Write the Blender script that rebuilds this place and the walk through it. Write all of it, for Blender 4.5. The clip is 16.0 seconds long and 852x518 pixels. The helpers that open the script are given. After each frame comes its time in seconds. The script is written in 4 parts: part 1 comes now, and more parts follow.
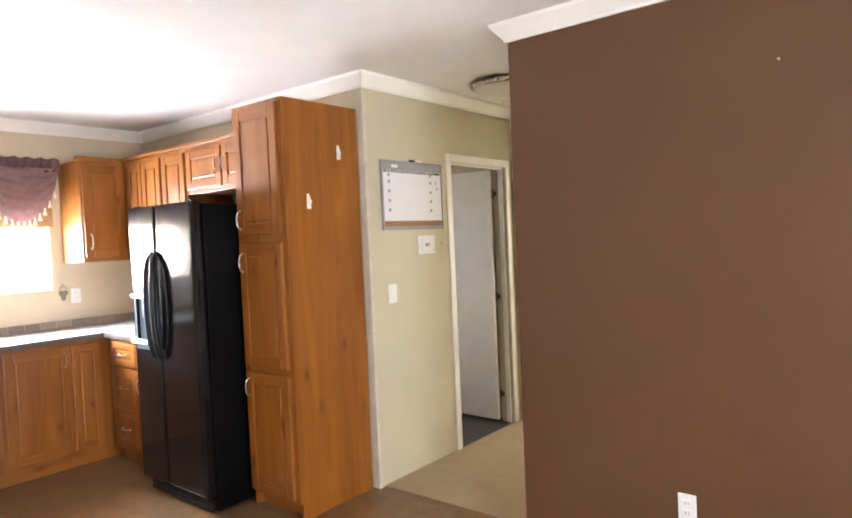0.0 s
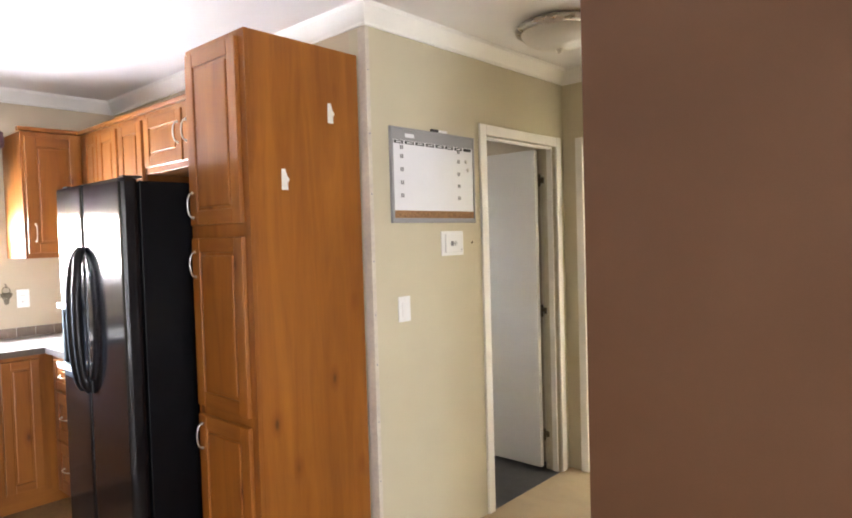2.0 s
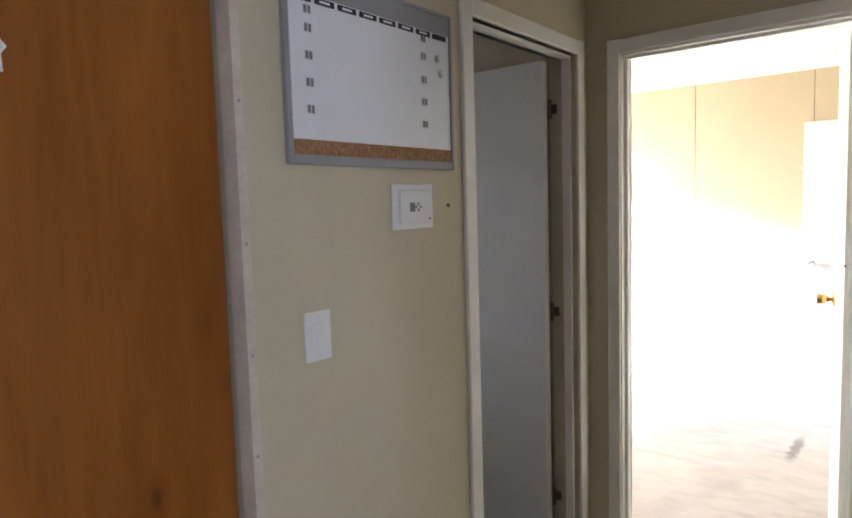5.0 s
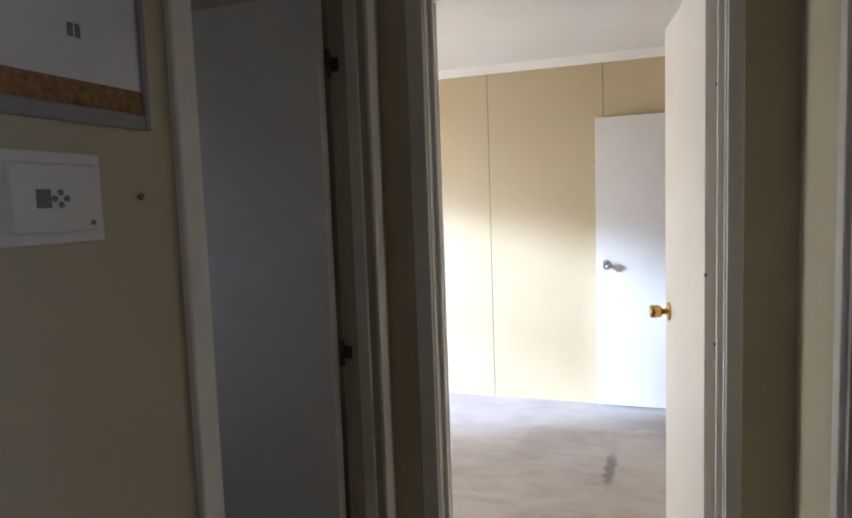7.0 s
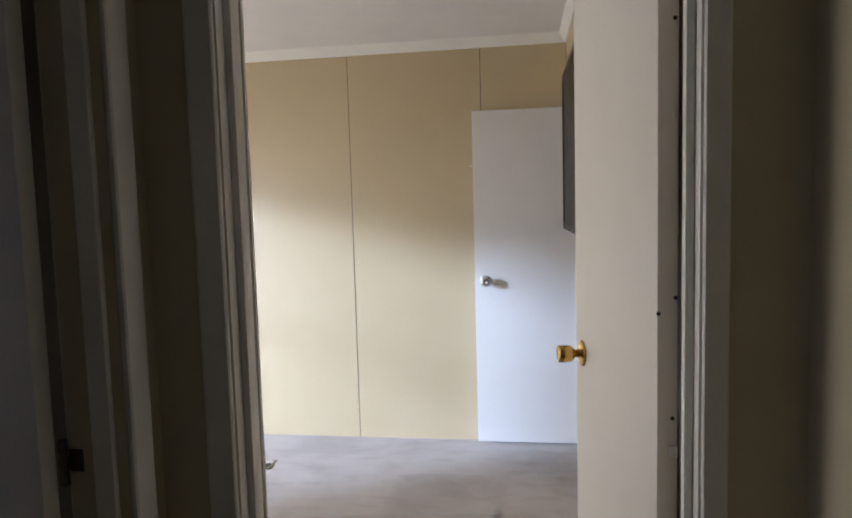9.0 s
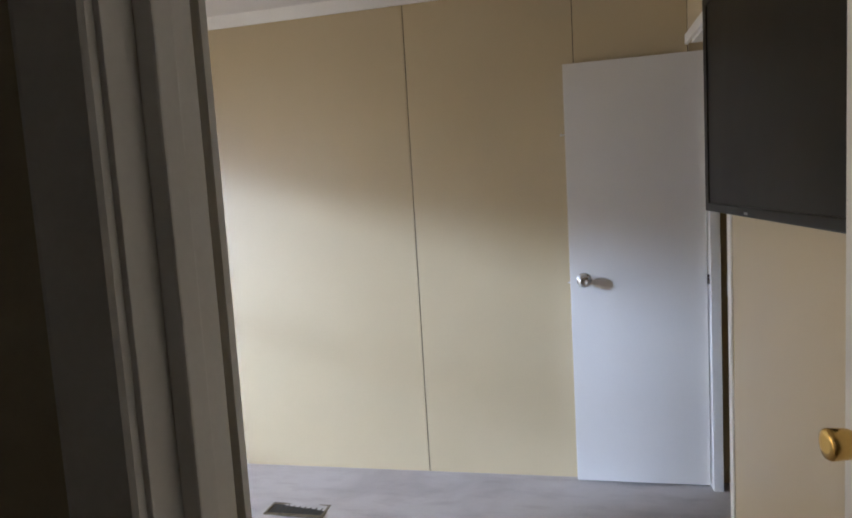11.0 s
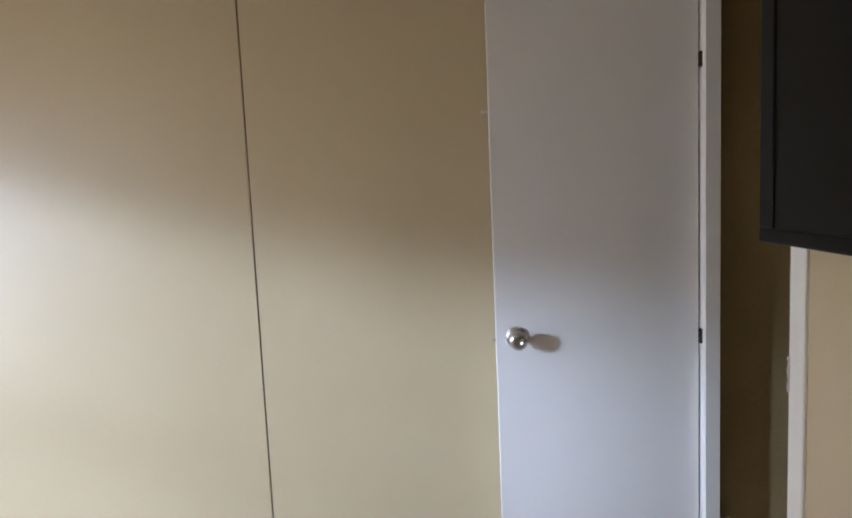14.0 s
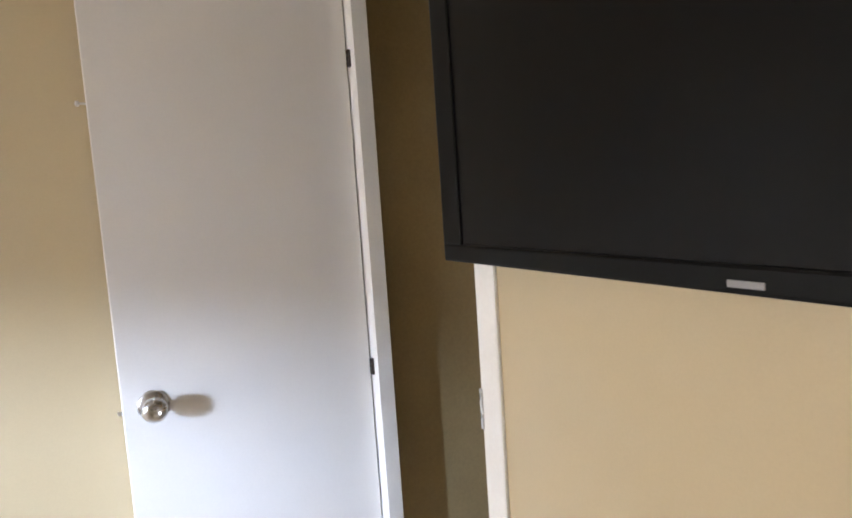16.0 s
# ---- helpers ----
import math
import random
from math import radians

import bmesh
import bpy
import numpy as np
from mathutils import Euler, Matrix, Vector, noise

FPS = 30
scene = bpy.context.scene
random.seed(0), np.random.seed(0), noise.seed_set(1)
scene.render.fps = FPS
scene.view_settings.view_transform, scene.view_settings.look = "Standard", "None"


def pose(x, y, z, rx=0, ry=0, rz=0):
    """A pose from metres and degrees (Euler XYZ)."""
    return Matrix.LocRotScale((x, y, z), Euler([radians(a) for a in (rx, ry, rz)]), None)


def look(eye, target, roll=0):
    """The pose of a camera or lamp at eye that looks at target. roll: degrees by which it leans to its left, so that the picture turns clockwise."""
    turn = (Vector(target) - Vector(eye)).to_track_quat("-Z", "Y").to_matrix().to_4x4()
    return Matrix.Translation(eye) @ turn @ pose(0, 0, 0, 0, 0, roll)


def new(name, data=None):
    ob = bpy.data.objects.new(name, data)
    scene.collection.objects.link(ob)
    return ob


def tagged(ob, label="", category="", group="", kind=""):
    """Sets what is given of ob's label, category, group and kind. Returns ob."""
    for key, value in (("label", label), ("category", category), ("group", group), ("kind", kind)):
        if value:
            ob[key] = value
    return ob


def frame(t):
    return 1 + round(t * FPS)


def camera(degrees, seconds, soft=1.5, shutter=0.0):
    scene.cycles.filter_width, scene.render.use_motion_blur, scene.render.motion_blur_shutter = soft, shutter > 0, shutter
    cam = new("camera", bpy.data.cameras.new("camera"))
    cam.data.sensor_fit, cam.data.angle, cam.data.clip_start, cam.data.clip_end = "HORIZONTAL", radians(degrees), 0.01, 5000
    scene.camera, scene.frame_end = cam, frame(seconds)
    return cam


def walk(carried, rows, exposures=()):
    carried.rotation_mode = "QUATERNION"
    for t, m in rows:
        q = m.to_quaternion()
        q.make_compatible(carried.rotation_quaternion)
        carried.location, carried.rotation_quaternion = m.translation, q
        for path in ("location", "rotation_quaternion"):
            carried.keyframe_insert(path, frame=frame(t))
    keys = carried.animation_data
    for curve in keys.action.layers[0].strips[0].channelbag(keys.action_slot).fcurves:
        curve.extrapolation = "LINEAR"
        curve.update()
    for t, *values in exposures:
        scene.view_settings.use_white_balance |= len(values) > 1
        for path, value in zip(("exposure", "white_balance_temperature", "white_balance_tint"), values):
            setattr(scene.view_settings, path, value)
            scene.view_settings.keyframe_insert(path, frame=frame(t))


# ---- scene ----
# ---------------------------------------------------------------- camera
cam = camera(67.75, 16.0, soft=1.9)
PATH = [
    (0, look((2.625, -2.735, 1.494), (1.366, -1.183, 1.425), -2.56)),
    (0.5, look((2.490, -2.524, 1.493), (1.203, -0.995, 1.419), -1.50)),
    (1, look((2.343, -2.309, 1.493), (1.017, -0.813, 1.409), 0.24)),
    (1.5, look((2.138, -2.125, 1.491), (0.832, -0.612, 1.415), -1.97)),
    (2, look((2.003, -1.903, 1.479), (0.664, -0.419, 1.410), -1.65)),
    (2.5, look((1.880, -1.703, 1.464), (0.509, -0.253, 1.329), -0.90)),
    (3, look((1.701, -1.544, 1.464), (0.356, -0.069, 1.342), -2.47)),
    (5.5, look((0.981, -0.622, 1.443), (-0.220, 0.967, 1.259), -1.06)),
    (6, look((0.857, -0.460, 1.431), (-0.188, 1.236, 1.265), -1.91)),
    (6.5, look((0.764, -0.298, 1.418), (-0.007, 1.535, 1.202), -3.91)),
    (7, look((0.738, -0.097, 1.423), (0.061, 1.776, 1.243), -2.07)),
    (7.5, look((0.707, 0.110, 1.411), (0.243, 2.041, 1.175), -2.35)),
    (8, look((0.635, 0.287, 1.402), (0.472, 2.271, 1.210), -3.69)),
    (8.5, look((0.603, 0.436, 1.402), (0.502, 2.422, 1.187), -3.18)),
    (9, look((0.629, 0.600, 1.397), (0.338, 2.572, 1.233), -1.60)),
    (9.5, look((0.606, 0.759, 1.380), (0.190, 2.701, 1.151), -3.12)),
    (12, look((0.315, 1.674, 1.386), (-0.212, 3.597, 1.238), -2.74)),
    (12.5, look((0.334, 1.856, 1.375), (-0.342, 3.734, 1.245), -1.13)),
    (13, look((0.263, 2.010, 1.389), (-0.281, 3.924, 1.190), -0.88)),
    (13.5, look((0.176, 2.206, 1.386), (-0.107, 4.178, 1.215), -2.80)),
    (14, look((0.294, 2.380, 1.394), (0.171, 4.365, 1.191), -2.56)),
    (14.5, look((0.334, 2.528, 1.399), (0.450, 4.515, 1.205), -1.36)),
    (15, look((0.350, 2.635, 1.399), (0.970, 4.526, 1.198), -3.25)),
    (15.5, look((0.338, 2.687, 1.397), (1.339, 4.409, 1.211), -3.31)),
    (16, look((0.350, 2.722, 1.383), (1.280, 4.482, 1.184), -3.85)),
]
EXPOSURES = [(0.0, 3.6, 6500, 15), (3.2, 3.5, 6250, 15), (5.5, 1.85, 5600, 17), (6.0, 1.45, 5600, 17), (6.5, 1.15, 5650, 18), (7.0, 0.8, 5700, 19), (8.0, 0.2, 5850, 20),
             (9.0, 0.0, 5850, 20), (9.7, -0.1, 5850, 20), (12.0, -0.8, 5950, 21), (14.0, -0.5, 6000, 21), (15.0, -0.12, 6100, 21), (16.0, 0.38, 6150, 21)]
walk(cam, PATH, EXPOSURES)

# ---------------------------------------------------------------- light
world = bpy.data.worlds.new("daylight")
scene.world = world
world.use_nodes = True
wn, wl = world.node_tree.nodes, world.node_tree.links
sky = wn.new("ShaderNodeTexSky")
sky.sky_type, sky.sun_disc = "NISHITA", False
sky.sun_elevation, sky.sun_rotation = radians(12.7), radians(240)
wn["Background"].inputs["Strength"].default_value = 0.06
wl.new(sky.outputs["Color"], wn["Background"].inputs["Color"])

sun = new("sun", bpy.data.lights.new("sun", "SUN"))
sun.data.energy, sun.data.angle, sun.data.color = 4.9, radians(6.5), (0.60, 0.79, 1.0)
sun.matrix_world = look((-8.47, -4.89, 2.20), (0, 0, 0))


def window_lamp(name, at, target, width, height, watts, colour):
    """Skylight that comes in through a window's opening."""
    lamp = new(name, bpy.data.lights.new(name, "AREA"))
    lamp.data.shape, lamp.data.size, lamp.data.size_y = "RECTANGLE", width, height
    lamp.data.energy, lamp.data.color = watts, colour
    lamp.matrix_world = look(at, target)
    return lamp


DAY = (0.93, 0.96, 1.0)
window_lamp("kitchen_daylight", (-2.72, -1.42, 1.62), (0, -1.42, 1.85), 1.2, 0.72, 19, DAY)
# fill from an unseen side opening, added to light the olive and brown walls
window_lamp("dining_fill_daylight", (4.72, -2.6, 1.1), (0, -2.0, 1.2), 1.75, 1.95, 13, DAY)
# unseen source, added to brighten the bathroom door and the hall wall
window_lamp("bathroom_fill_daylight", (-1.83, 1.20, 1.42), (0.0, 1.20, 0.80), 0.34, 0.70, 0.8, DAY)
window_lamp("bedroom_daylight", (-2.81, 2.99, 1.1), (0.6, 2.99, 1.0), 1.7, 1.35, 26, (1.0, 0.93, 0.76))



# ---------------------------------------------------------------- materials
def material(name, colour, rough=0.6, metal=0.0, spread=0.08, scale=6.0, fine=140.0, bump=0.15, depth=0.002, tint=None, coat=0.0, stretch=(1, 1, 1), random_tint=0.0, gloss=0.5):
    """A painted or plain surface: a base colour mottled at a large and a fine scale, with relief."""
    m = bpy.data.materials.new(name)
    m.use_nodes = True
    n, l = m.node_tree.nodes, m.node_tree.links
    b = n["Principled BSDF"]
    b.inputs["Roughness"].default_value, b.inputs["Metallic"].default_value = rough, metal
    b.inputs["Coat Weight"].default_value, b.inputs["Specular IOR Level"].default_value = coat, gloss
    tc, mp = n.new("ShaderNodeTexCoord"), n.new("ShaderNodeMapping")
    mp.inputs["Scale"].default_value = stretch
    l.new(tc.outputs["Object"], mp.inputs["Vector"])
    big, small = n.new("ShaderNodeTexNoise"), n.new("ShaderNodeTexNoise")
    big.inputs["Scale"].default_value, big.inputs["Detail"].default_value = scale, 4
    small.inputs["Scale"].default_value, small.inputs["Detail"].default_value = fine, 3
    for t in (big, small):
        l.new(mp.outputs["Vector"], t.inputs["Vector"])
    mix, ramp = n.new("ShaderNodeMix"), n.new("ShaderNodeValToRGB")
    mix.data_type = "FLOAT"
    mix.inputs[0].default_value = 0.35
    l.new(big.outputs["Fac"], mix.inputs[2])
    l.new(small.outputs["Fac"], mix.inputs[3])
    dark = [c * (1 - spread) for c in (tint or colour)]
    light = [min(1, c * (1 + spread)) for c in colour]
    ramp.color_ramp.elements[0].position, ramp.color_ramp.elements[1].position = 0.32, 0.68
    ramp.color_ramp.elements[0].color, ramp.color_ramp.elements[1].color = (*dark, 1), (*light, 1)
    l.new(mix.outputs[0], ramp.inputs["Fac"])
    last = ramp.outputs["Color"]
    if random_tint:
        info, hsv, mr = n.new("ShaderNodeObjectInfo"), n.new("ShaderNodeHueSaturation"), n.new("ShaderNodeMapRange")
        mr.inputs["To Min"].default_value, mr.inputs["To Max"].default_value = 1 - random_tint, 1 + random_tint
        l.new(info.outputs["Random"], mr.inputs["Value"])
        l.new(mr.outputs["Result"], hsv.inputs["Value"])
        l.new(last, hsv.inputs["Color"])
        last = hsv.outputs["Color"]
    l.new(last, b.inputs["Base Color"])
    rr = n.new("ShaderNodeMapRange")
    rr.inputs["To Min"].default_value, rr.inputs["To Max"].default_value = max(0.02, rough - 0.06), min(1, rough + 0.06)
    l.new(big.outputs["Fac"], rr.inputs["Value"])
    l.new(rr.outputs["Result"], b.inputs["Roughness"])
    if bump:
        bp = n.new("ShaderNodeBump")
        bp.inputs["Strength"].default_value, bp.inputs["Distance"].default_value = bump, depth
        l.new(mix.outputs[0], bp.inputs["Height"])
        l.new(bp.outputs["Normal"], b.inputs["Normal"])
    return m


def oak(name, colour, along="Z", rough=0.34):
    """Stained wood with grain that runs along one axis, and a few knots."""
    m = bpy.data.materials.new(name)
    m.use_nodes = True
    n, l = m.node_tree.nodes, m.node_tree.links
    b = n["Principled BSDF"]
    b.inputs["Roughness"].default_value = rough
    b.inputs["Coat Weight"].default_value, b.inputs["Coat Roughness"].default_value = 0.25, 0.25
    tc, mp = n.new("ShaderNodeTexCoord"), n.new("ShaderNodeMapping")
    mp.inputs["Scale"].default_value = {"Z": (1, 1, 0.09), "X": (0.09, 1, 1), "Y": (1, 0.09, 1)}[along]
    l.new(tc.outputs["Object"], mp.inputs["Vector"])
    grain, band, knot = n.new("ShaderNodeTexNoise"), n.new("ShaderNodeTexNoise"), n.new("ShaderNodeTexVoronoi")
    grain.inputs["Scale"].default_value, grain.inputs["Detail"].default_value, grain.inputs["Distortion"].default_value = 85, 6, 0.6
    band.inputs["Scale"].default_value, band.inputs["Detail"].default_value, band.inputs["Distortion"].default_value = 9, 3, 1.2
    km = n.new("ShaderNodeMapping")
    km.inputs["Scale"].default_value = {"Z": (6.4, 6.4, 3.0), "X": (3.0, 6.4, 6.4), "Y": (6.4, 3.0, 6.4)}[along]
    l.new(tc.outputs["Object"], km.inputs["Vector"])
    knot.inputs["Scale"].default_value = 1.0
    l.new(km.outputs["Vector"], knot.inputs["Vector"])
    l.new(mp.outputs["Vector"], grain.inputs["Vector"])
    l.new(mp.outputs["Vector"], band.inputs["Vector"])
    r1, r2, r3 = n.new("ShaderNodeValToRGB"), n.new("ShaderNodeValToRGB"), n.new("ShaderNodeValToRGB")
    c = colour
    r1.color_ramp.elements[0].position, r1.color_ramp.elements[1].position = 0.3, 0.7
    r1.color_ramp.elements[0].color = (c[0] * 0.74, c[1] * 0.66, c[2] * 0.55, 1)
    r1.color_ramp.elements[1].color = (c[0] * 1.16, c[1] * 1.16, c[2] * 1.16, 1)
    r2.color_ramp.elements[0].position, r2.color_ramp.elements[1].position = 0.36, 0.62
    r2.color_ramp.elements[0].color, r2.color_ramp.elements[1].color = (0.93, 0.91, 0.89, 1), (1, 1, 1, 1)
    r3.color_ramp.elements[0].position, r3.color_ramp.elements[1].position = 0.03, 0.20
    halo = r3.color_ramp.elements.new(0.085)
    halo.color = (0.80, 0.70, 0.62, 1)
    r3.color_ramp.elements[0].color, r3.color_ramp.elements[2].color = (0.36, 0.24, 0.18, 1), (1, 1, 1, 1)
    l.new(band.outputs["Fac"], r1.inputs["Fac"])
    l.new(grain.outputs["Fac"], r2.inputs["Fac"])
    l.new(knot.outputs["Distance"], r3.inputs["Fac"])
    m1, m2 = n.new("ShaderNodeMix"), n.new("ShaderNodeMix")
    for mm, a, bb in ((m1, r1, r2), (m2, None, r3)):
        mm.data_type, mm.blend_type = "RGBA", "MULTIPLY"
        mm.inputs[0].default_value = 1.0
        l.new((a.outputs["Color"] if a else m1.outputs[2]), mm.inputs[6])
        l.new(bb.outputs["Color"], mm.inputs[7])
    l.new(m2.outputs[2], b.inputs["Base Color"])
    bp = n.new("ShaderNodeBump")
    bp.inputs["Strength"].default_value, bp.inputs["Distance"].default_value = 0.12, 0.001
    l.new(grain.outputs["Fac"], bp.inputs["Height"])
    l.new(bp.outputs["Normal"], b.inputs["Normal"])
    return m


def carpet(name, colour, stain, amount, streak_at=None):
    """Short worn pile with soft stains of their own shape."""
    m = bpy.data.materials.new(name)
    m.use_nodes = True
    n, l = m.node_tree.nodes, m.node_tree.links
    b = n["Principled BSDF"]
    b.inputs["Roughness"].default_value = 0.95
    b.inputs["Sheen Weight"].default_value = 0.15
    tc = n.new("ShaderNodeTexCoord")
    pile, patch, streak = n.new("ShaderNodeTexNoise"), n.new("ShaderNodeTexNoise"), n.new("ShaderNodeTexNoise")
    mp = n.new("ShaderNodeMapping")
    mp.inputs["Scale"].default_value = (1.0, 2.6, 1.0)
    l.new(tc.outputs["Object"], mp.inputs["Vector"])
    pile.inputs["Scale"].default_value, pile.inputs["Detail"].default_value = 260, 4
    patch.inputs["Scale"].default_value, patch.inputs["Detail"].default_value, patch.inputs["Distortion"].default_value = 2.3, 5, 0.8
    streak.inputs["Scale"].default_value, streak.inputs["Detail"].default_value = 5.5, 5
    l.new(tc.outputs["Object"], pile.inputs["Vector"])
    l.new(tc.outputs["Object"], patch.inputs["Vector"])
    l.new(mp.outputs["Vector"], streak.inputs["Vector"])
    r0, r1, r2 = n.new("ShaderNodeValToRGB"), n.new("ShaderNodeValToRGB"), n.new("ShaderNodeValToRGB")
    r0.color_ramp.elements[0].color, r0.color_ramp.elements[1].color = (*[c * 0.78 for c in colour], 1), (*[c * 1.18 for c in colour], 1)
    r1.color_ramp.elements[0].position, r1.color_ramp.elements[1].position = 0.47, 0.66
    r2.color_ramp.elements[0].position, r2.color_ramp.elements[1].position = 0.5, 0.75
    for r in (r1, r2):
        r.color_ramp.elements[0].color, r.color_ramp.elements[1].color = (0, 0, 0, 1), (amount, amount, amount, 1)
    l.new(pile.outputs["Fac"], r0.inputs["Fac"])
    l.new(patch.outputs["Fac"], r1.inputs["Fac"])
    l.new(streak.outputs["Fac"], r2.inputs["Fac"])
    m1, m2 = n.new("ShaderNodeMix"), n.new("ShaderNodeMix")
    for mm in (m1, m2):
        mm.data_type = "RGBA"
        mm.inputs[7].default_value = (*stain, 1)
    l.new(r1.outputs["Color"], m1.inputs[0])
    l.new(r0.outputs["Color"], m1.inputs[6])
    l.new(r2.outputs["Color"], m2.inputs[0])
    l.new(m1.outputs[2], m2.inputs[6])
    last = m2.outputs[2]
    if streak_at:
        # one narrow spill, wavering along its length
        sm, sg, sr, sx, wob = n.new("ShaderNodeMapping"), n.new("ShaderNodeTexGradient"), n.new("ShaderNodeValToRGB"), n.new("ShaderNodeMix"), n.new("ShaderNodeVectorMath")
        sm.vector_type = "TEXTURE"
        sm.inputs["Location"].default_value, sm.inputs["Scale"].default_value = (*streak_at, 0), (0.045, 0.34, 1)
        sg.gradient_type = "QUADRATIC_SPHERE"
        wob.operation = "MULTIPLY_ADD"
        wob.inputs[1].default_value = (0.06, 0.0, 0.0)
        l.new(streak.outputs["Color"], wob.inputs[0])
        l.new(tc.outputs["Object"], wob.inputs[2])
        l.new(wob.outputs["Vector"], sm.inputs["Vector"])
        l.new(sm.outputs["Vector"], sg.inputs["Vector"])
        sr.color_ramp.elements[0].position, sr.color_ramp.elements[1].position = 0.02, 0.35
        sr.color_ramp.elements[0].color, sr.color_ramp.elements[1].color = (0, 0, 0, 1), (0.7, 0.7, 0.7, 1)
        l.new(sg.outputs["Fac"], sr.inputs["Fac"])
        sx.data_type = "RGBA"
        sx.inputs[7].default_value = (*[c * 0.45 for c in stain], 1)
        l.new(sr.outputs["Color"], sx.inputs[0])
        l.new(last, sx.inputs[6])
        last = sx.outputs[2]
    l.new(last, b.inputs["Base Color"])
    bp = n.new("ShaderNodeBump")
    bp.inputs["Strength"].default_value, bp.inputs["Distance"].default_value = 0.6, 0.004
    l.new(pile.outputs["Fac"], bp.inputs["Height"])
    l.new(bp.outputs["Normal"], b.inputs["Normal"])
    return m


def glass(name):
    m = bpy.data.materials.new(name)
    m.use_nodes = True
    b = m.node_tree.nodes["Principled BSDF"]
    b.inputs["Transmission Weight"].default_value, b.inputs["Roughness"].default_value, b.inputs["IOR"].default_value = 1.0, 0.0, 1.45
    return m


OLIVE = material("olive_wall_paint", (0.565, 0.51, 0.362), 0.62, spread=0.05, scale=2.2, fine=220, bump=0.18, depth=0.0015)
TAN = material("bedroom_panel_paint", (0.545, 0.442, 0.268), 0.44, spread=0.04, scale=1.8, fine=240, bump=0.12, depth=0.001, random_tint=0.02, coat=0.25, gloss=0.7)
TAN.node_tree.nodes["Principled BSDF"].inputs["Coat Roughness"].default_value = 0.40
BROWN = material("brown_wall_paint", (0.106, 0.047, 0.019), 0.55, spread=0.07, scale=2.5, fine=160, bump=0.25, depth=0.0015)
# darker copy of the bedroom tan: the closet's shade is in the colour
SHADED_CLOSET = material("shaded_tan_closet_paint", (0.40, 0.31, 0.16), 0.55, spread=0.15, scale=3, fine=120, bump=0.15)
CREAM = material("kitchen_wall_paint", (0.56, 0.47, 0.34), 0.6, spread=0.05, scale=2.5, fine=200, bump=0.18, depth=0.0015)
CEILING = material("white_ceiling_paint", (0.80, 0.79, 0.78), 0.8, spread=0.03, scale=4, fine=120, bump=0.4, depth=0.002)
TRIM = material("white_trim_paint", (0.85, 0.84, 0.80), 0.42, spread=0.05, scale=5, fine=150, bump=0.1, depth=0.0008)
DOOR = material("white_door_paint", (0.77, 0.745, 0.70), 0.45, spread=0.03, scale=3, fine=180, bump=0.12, depth=0.0008)
PLASTER = material("bare_plaster", (0.66, 0.60, 0.49), 0.85, spread=0.06, scale=9, fine=60, bump=0.15, depth=0.002, tint=(0.55, 0.49, 0.43))
OAK = oak("honey_oak", (0.305, 0.108, 0.015))
OAK_X = oak("honey_oak_cross", (0.305, 0.108, 0.015), "X")
OAK_Y = oak("honey_oak_side_rail", (0.305, 0.108, 0.015), "Y")
VINYL = material("stone_pattern_vinyl", (0.21, 0.118, 0.055), 0.34, spread=0.24, scale=8, fine=40, bump=0.08, depth=0.001, tint=(0.165, 0.09, 0.04))
BATH_FLOOR = material("dark_vinyl", (0.045, 0.042, 0.042), 0.45, spread=0.4, scale=12, fine=60, bump=0.1)
HALL_CARPET = carpet("tan_carpet", (0.35, 0.255, 0.135), (0.24, 0.175, 0.10), 0.4)
BED_CARPET = carpet("stained_grey_carpet", (0.50, 0.455, 0.425), (0.29, 0.245, 0.22), 0.45, (0.55, 3.2))
BLACK = material("black_appliance_enamel", (0.004, 0.004, 0.005), 0.13, spread=0.2, scale=8, fine=400, bump=0.06, depth=0.0006, gloss=0.42)
BLACK_SIDE = material("black_textured_enamel", (0.003, 0.003, 0.0035), 0.42, spread=0.2, scale=8, fine=300, bump=0.2, depth=0.0006, gloss=0.08)
BLACK_PLASTIC = material("black_plastic", (0.006, 0.006, 0.0065), 0.34, spread=0.15, scale=10, fine=300, bump=0.05, gloss=0.25)
CHROME = material("brushed_nickel", (0.62, 0.60, 0.57), 0.28, metal=1.0, spread=0.06, scale=30, fine=300, bump=0.03)
SILVER = material("satin_silver", (0.72, 0.71, 0.70), 0.3, metal=1.0, spread=0.05, scale=30, fine=300, bump=0.03)
BRASS = material("polished_brass", (0.72, 0.47, 0.14), 0.2, metal=1.0, spread=0.08, scale=30, fine=200, bump=0.03)
STEEL = material("worn_hinge_steel", (0.17, 0.14, 0.10), 0.42, metal=1.0, spread=0.25, scale=40, fine=200, bump=0.1)
BRONZE = material("dark_hinge_bronze", (0.06, 0.05, 0.045), 0.45, metal=1.0, spread=0.2, scale=40, fine=200, bump=0.1)
WHITE = material("white_plastic", (0.80, 0.80, 0.79), 0.35, spread=0.02, scale=12, fine=200, bump=0.03)
BOARD = material("dry_erase_white", (0.80, 0.81, 0.84), 0.22, spread=0.02, scale=5, fine=60, bump=0.02)
GREY = material("grey_plastic", (0.30, 0.30, 0.31), 0.45, spread=0.06, scale=10, fine=160, bump=0.05)
# black for print, and for the darkness painted into small holes
INK_AND_HOLES = material("black_ink_and_holes", (0.02, 0.02, 0.022), 0.6, spread=0.1, bump=0)
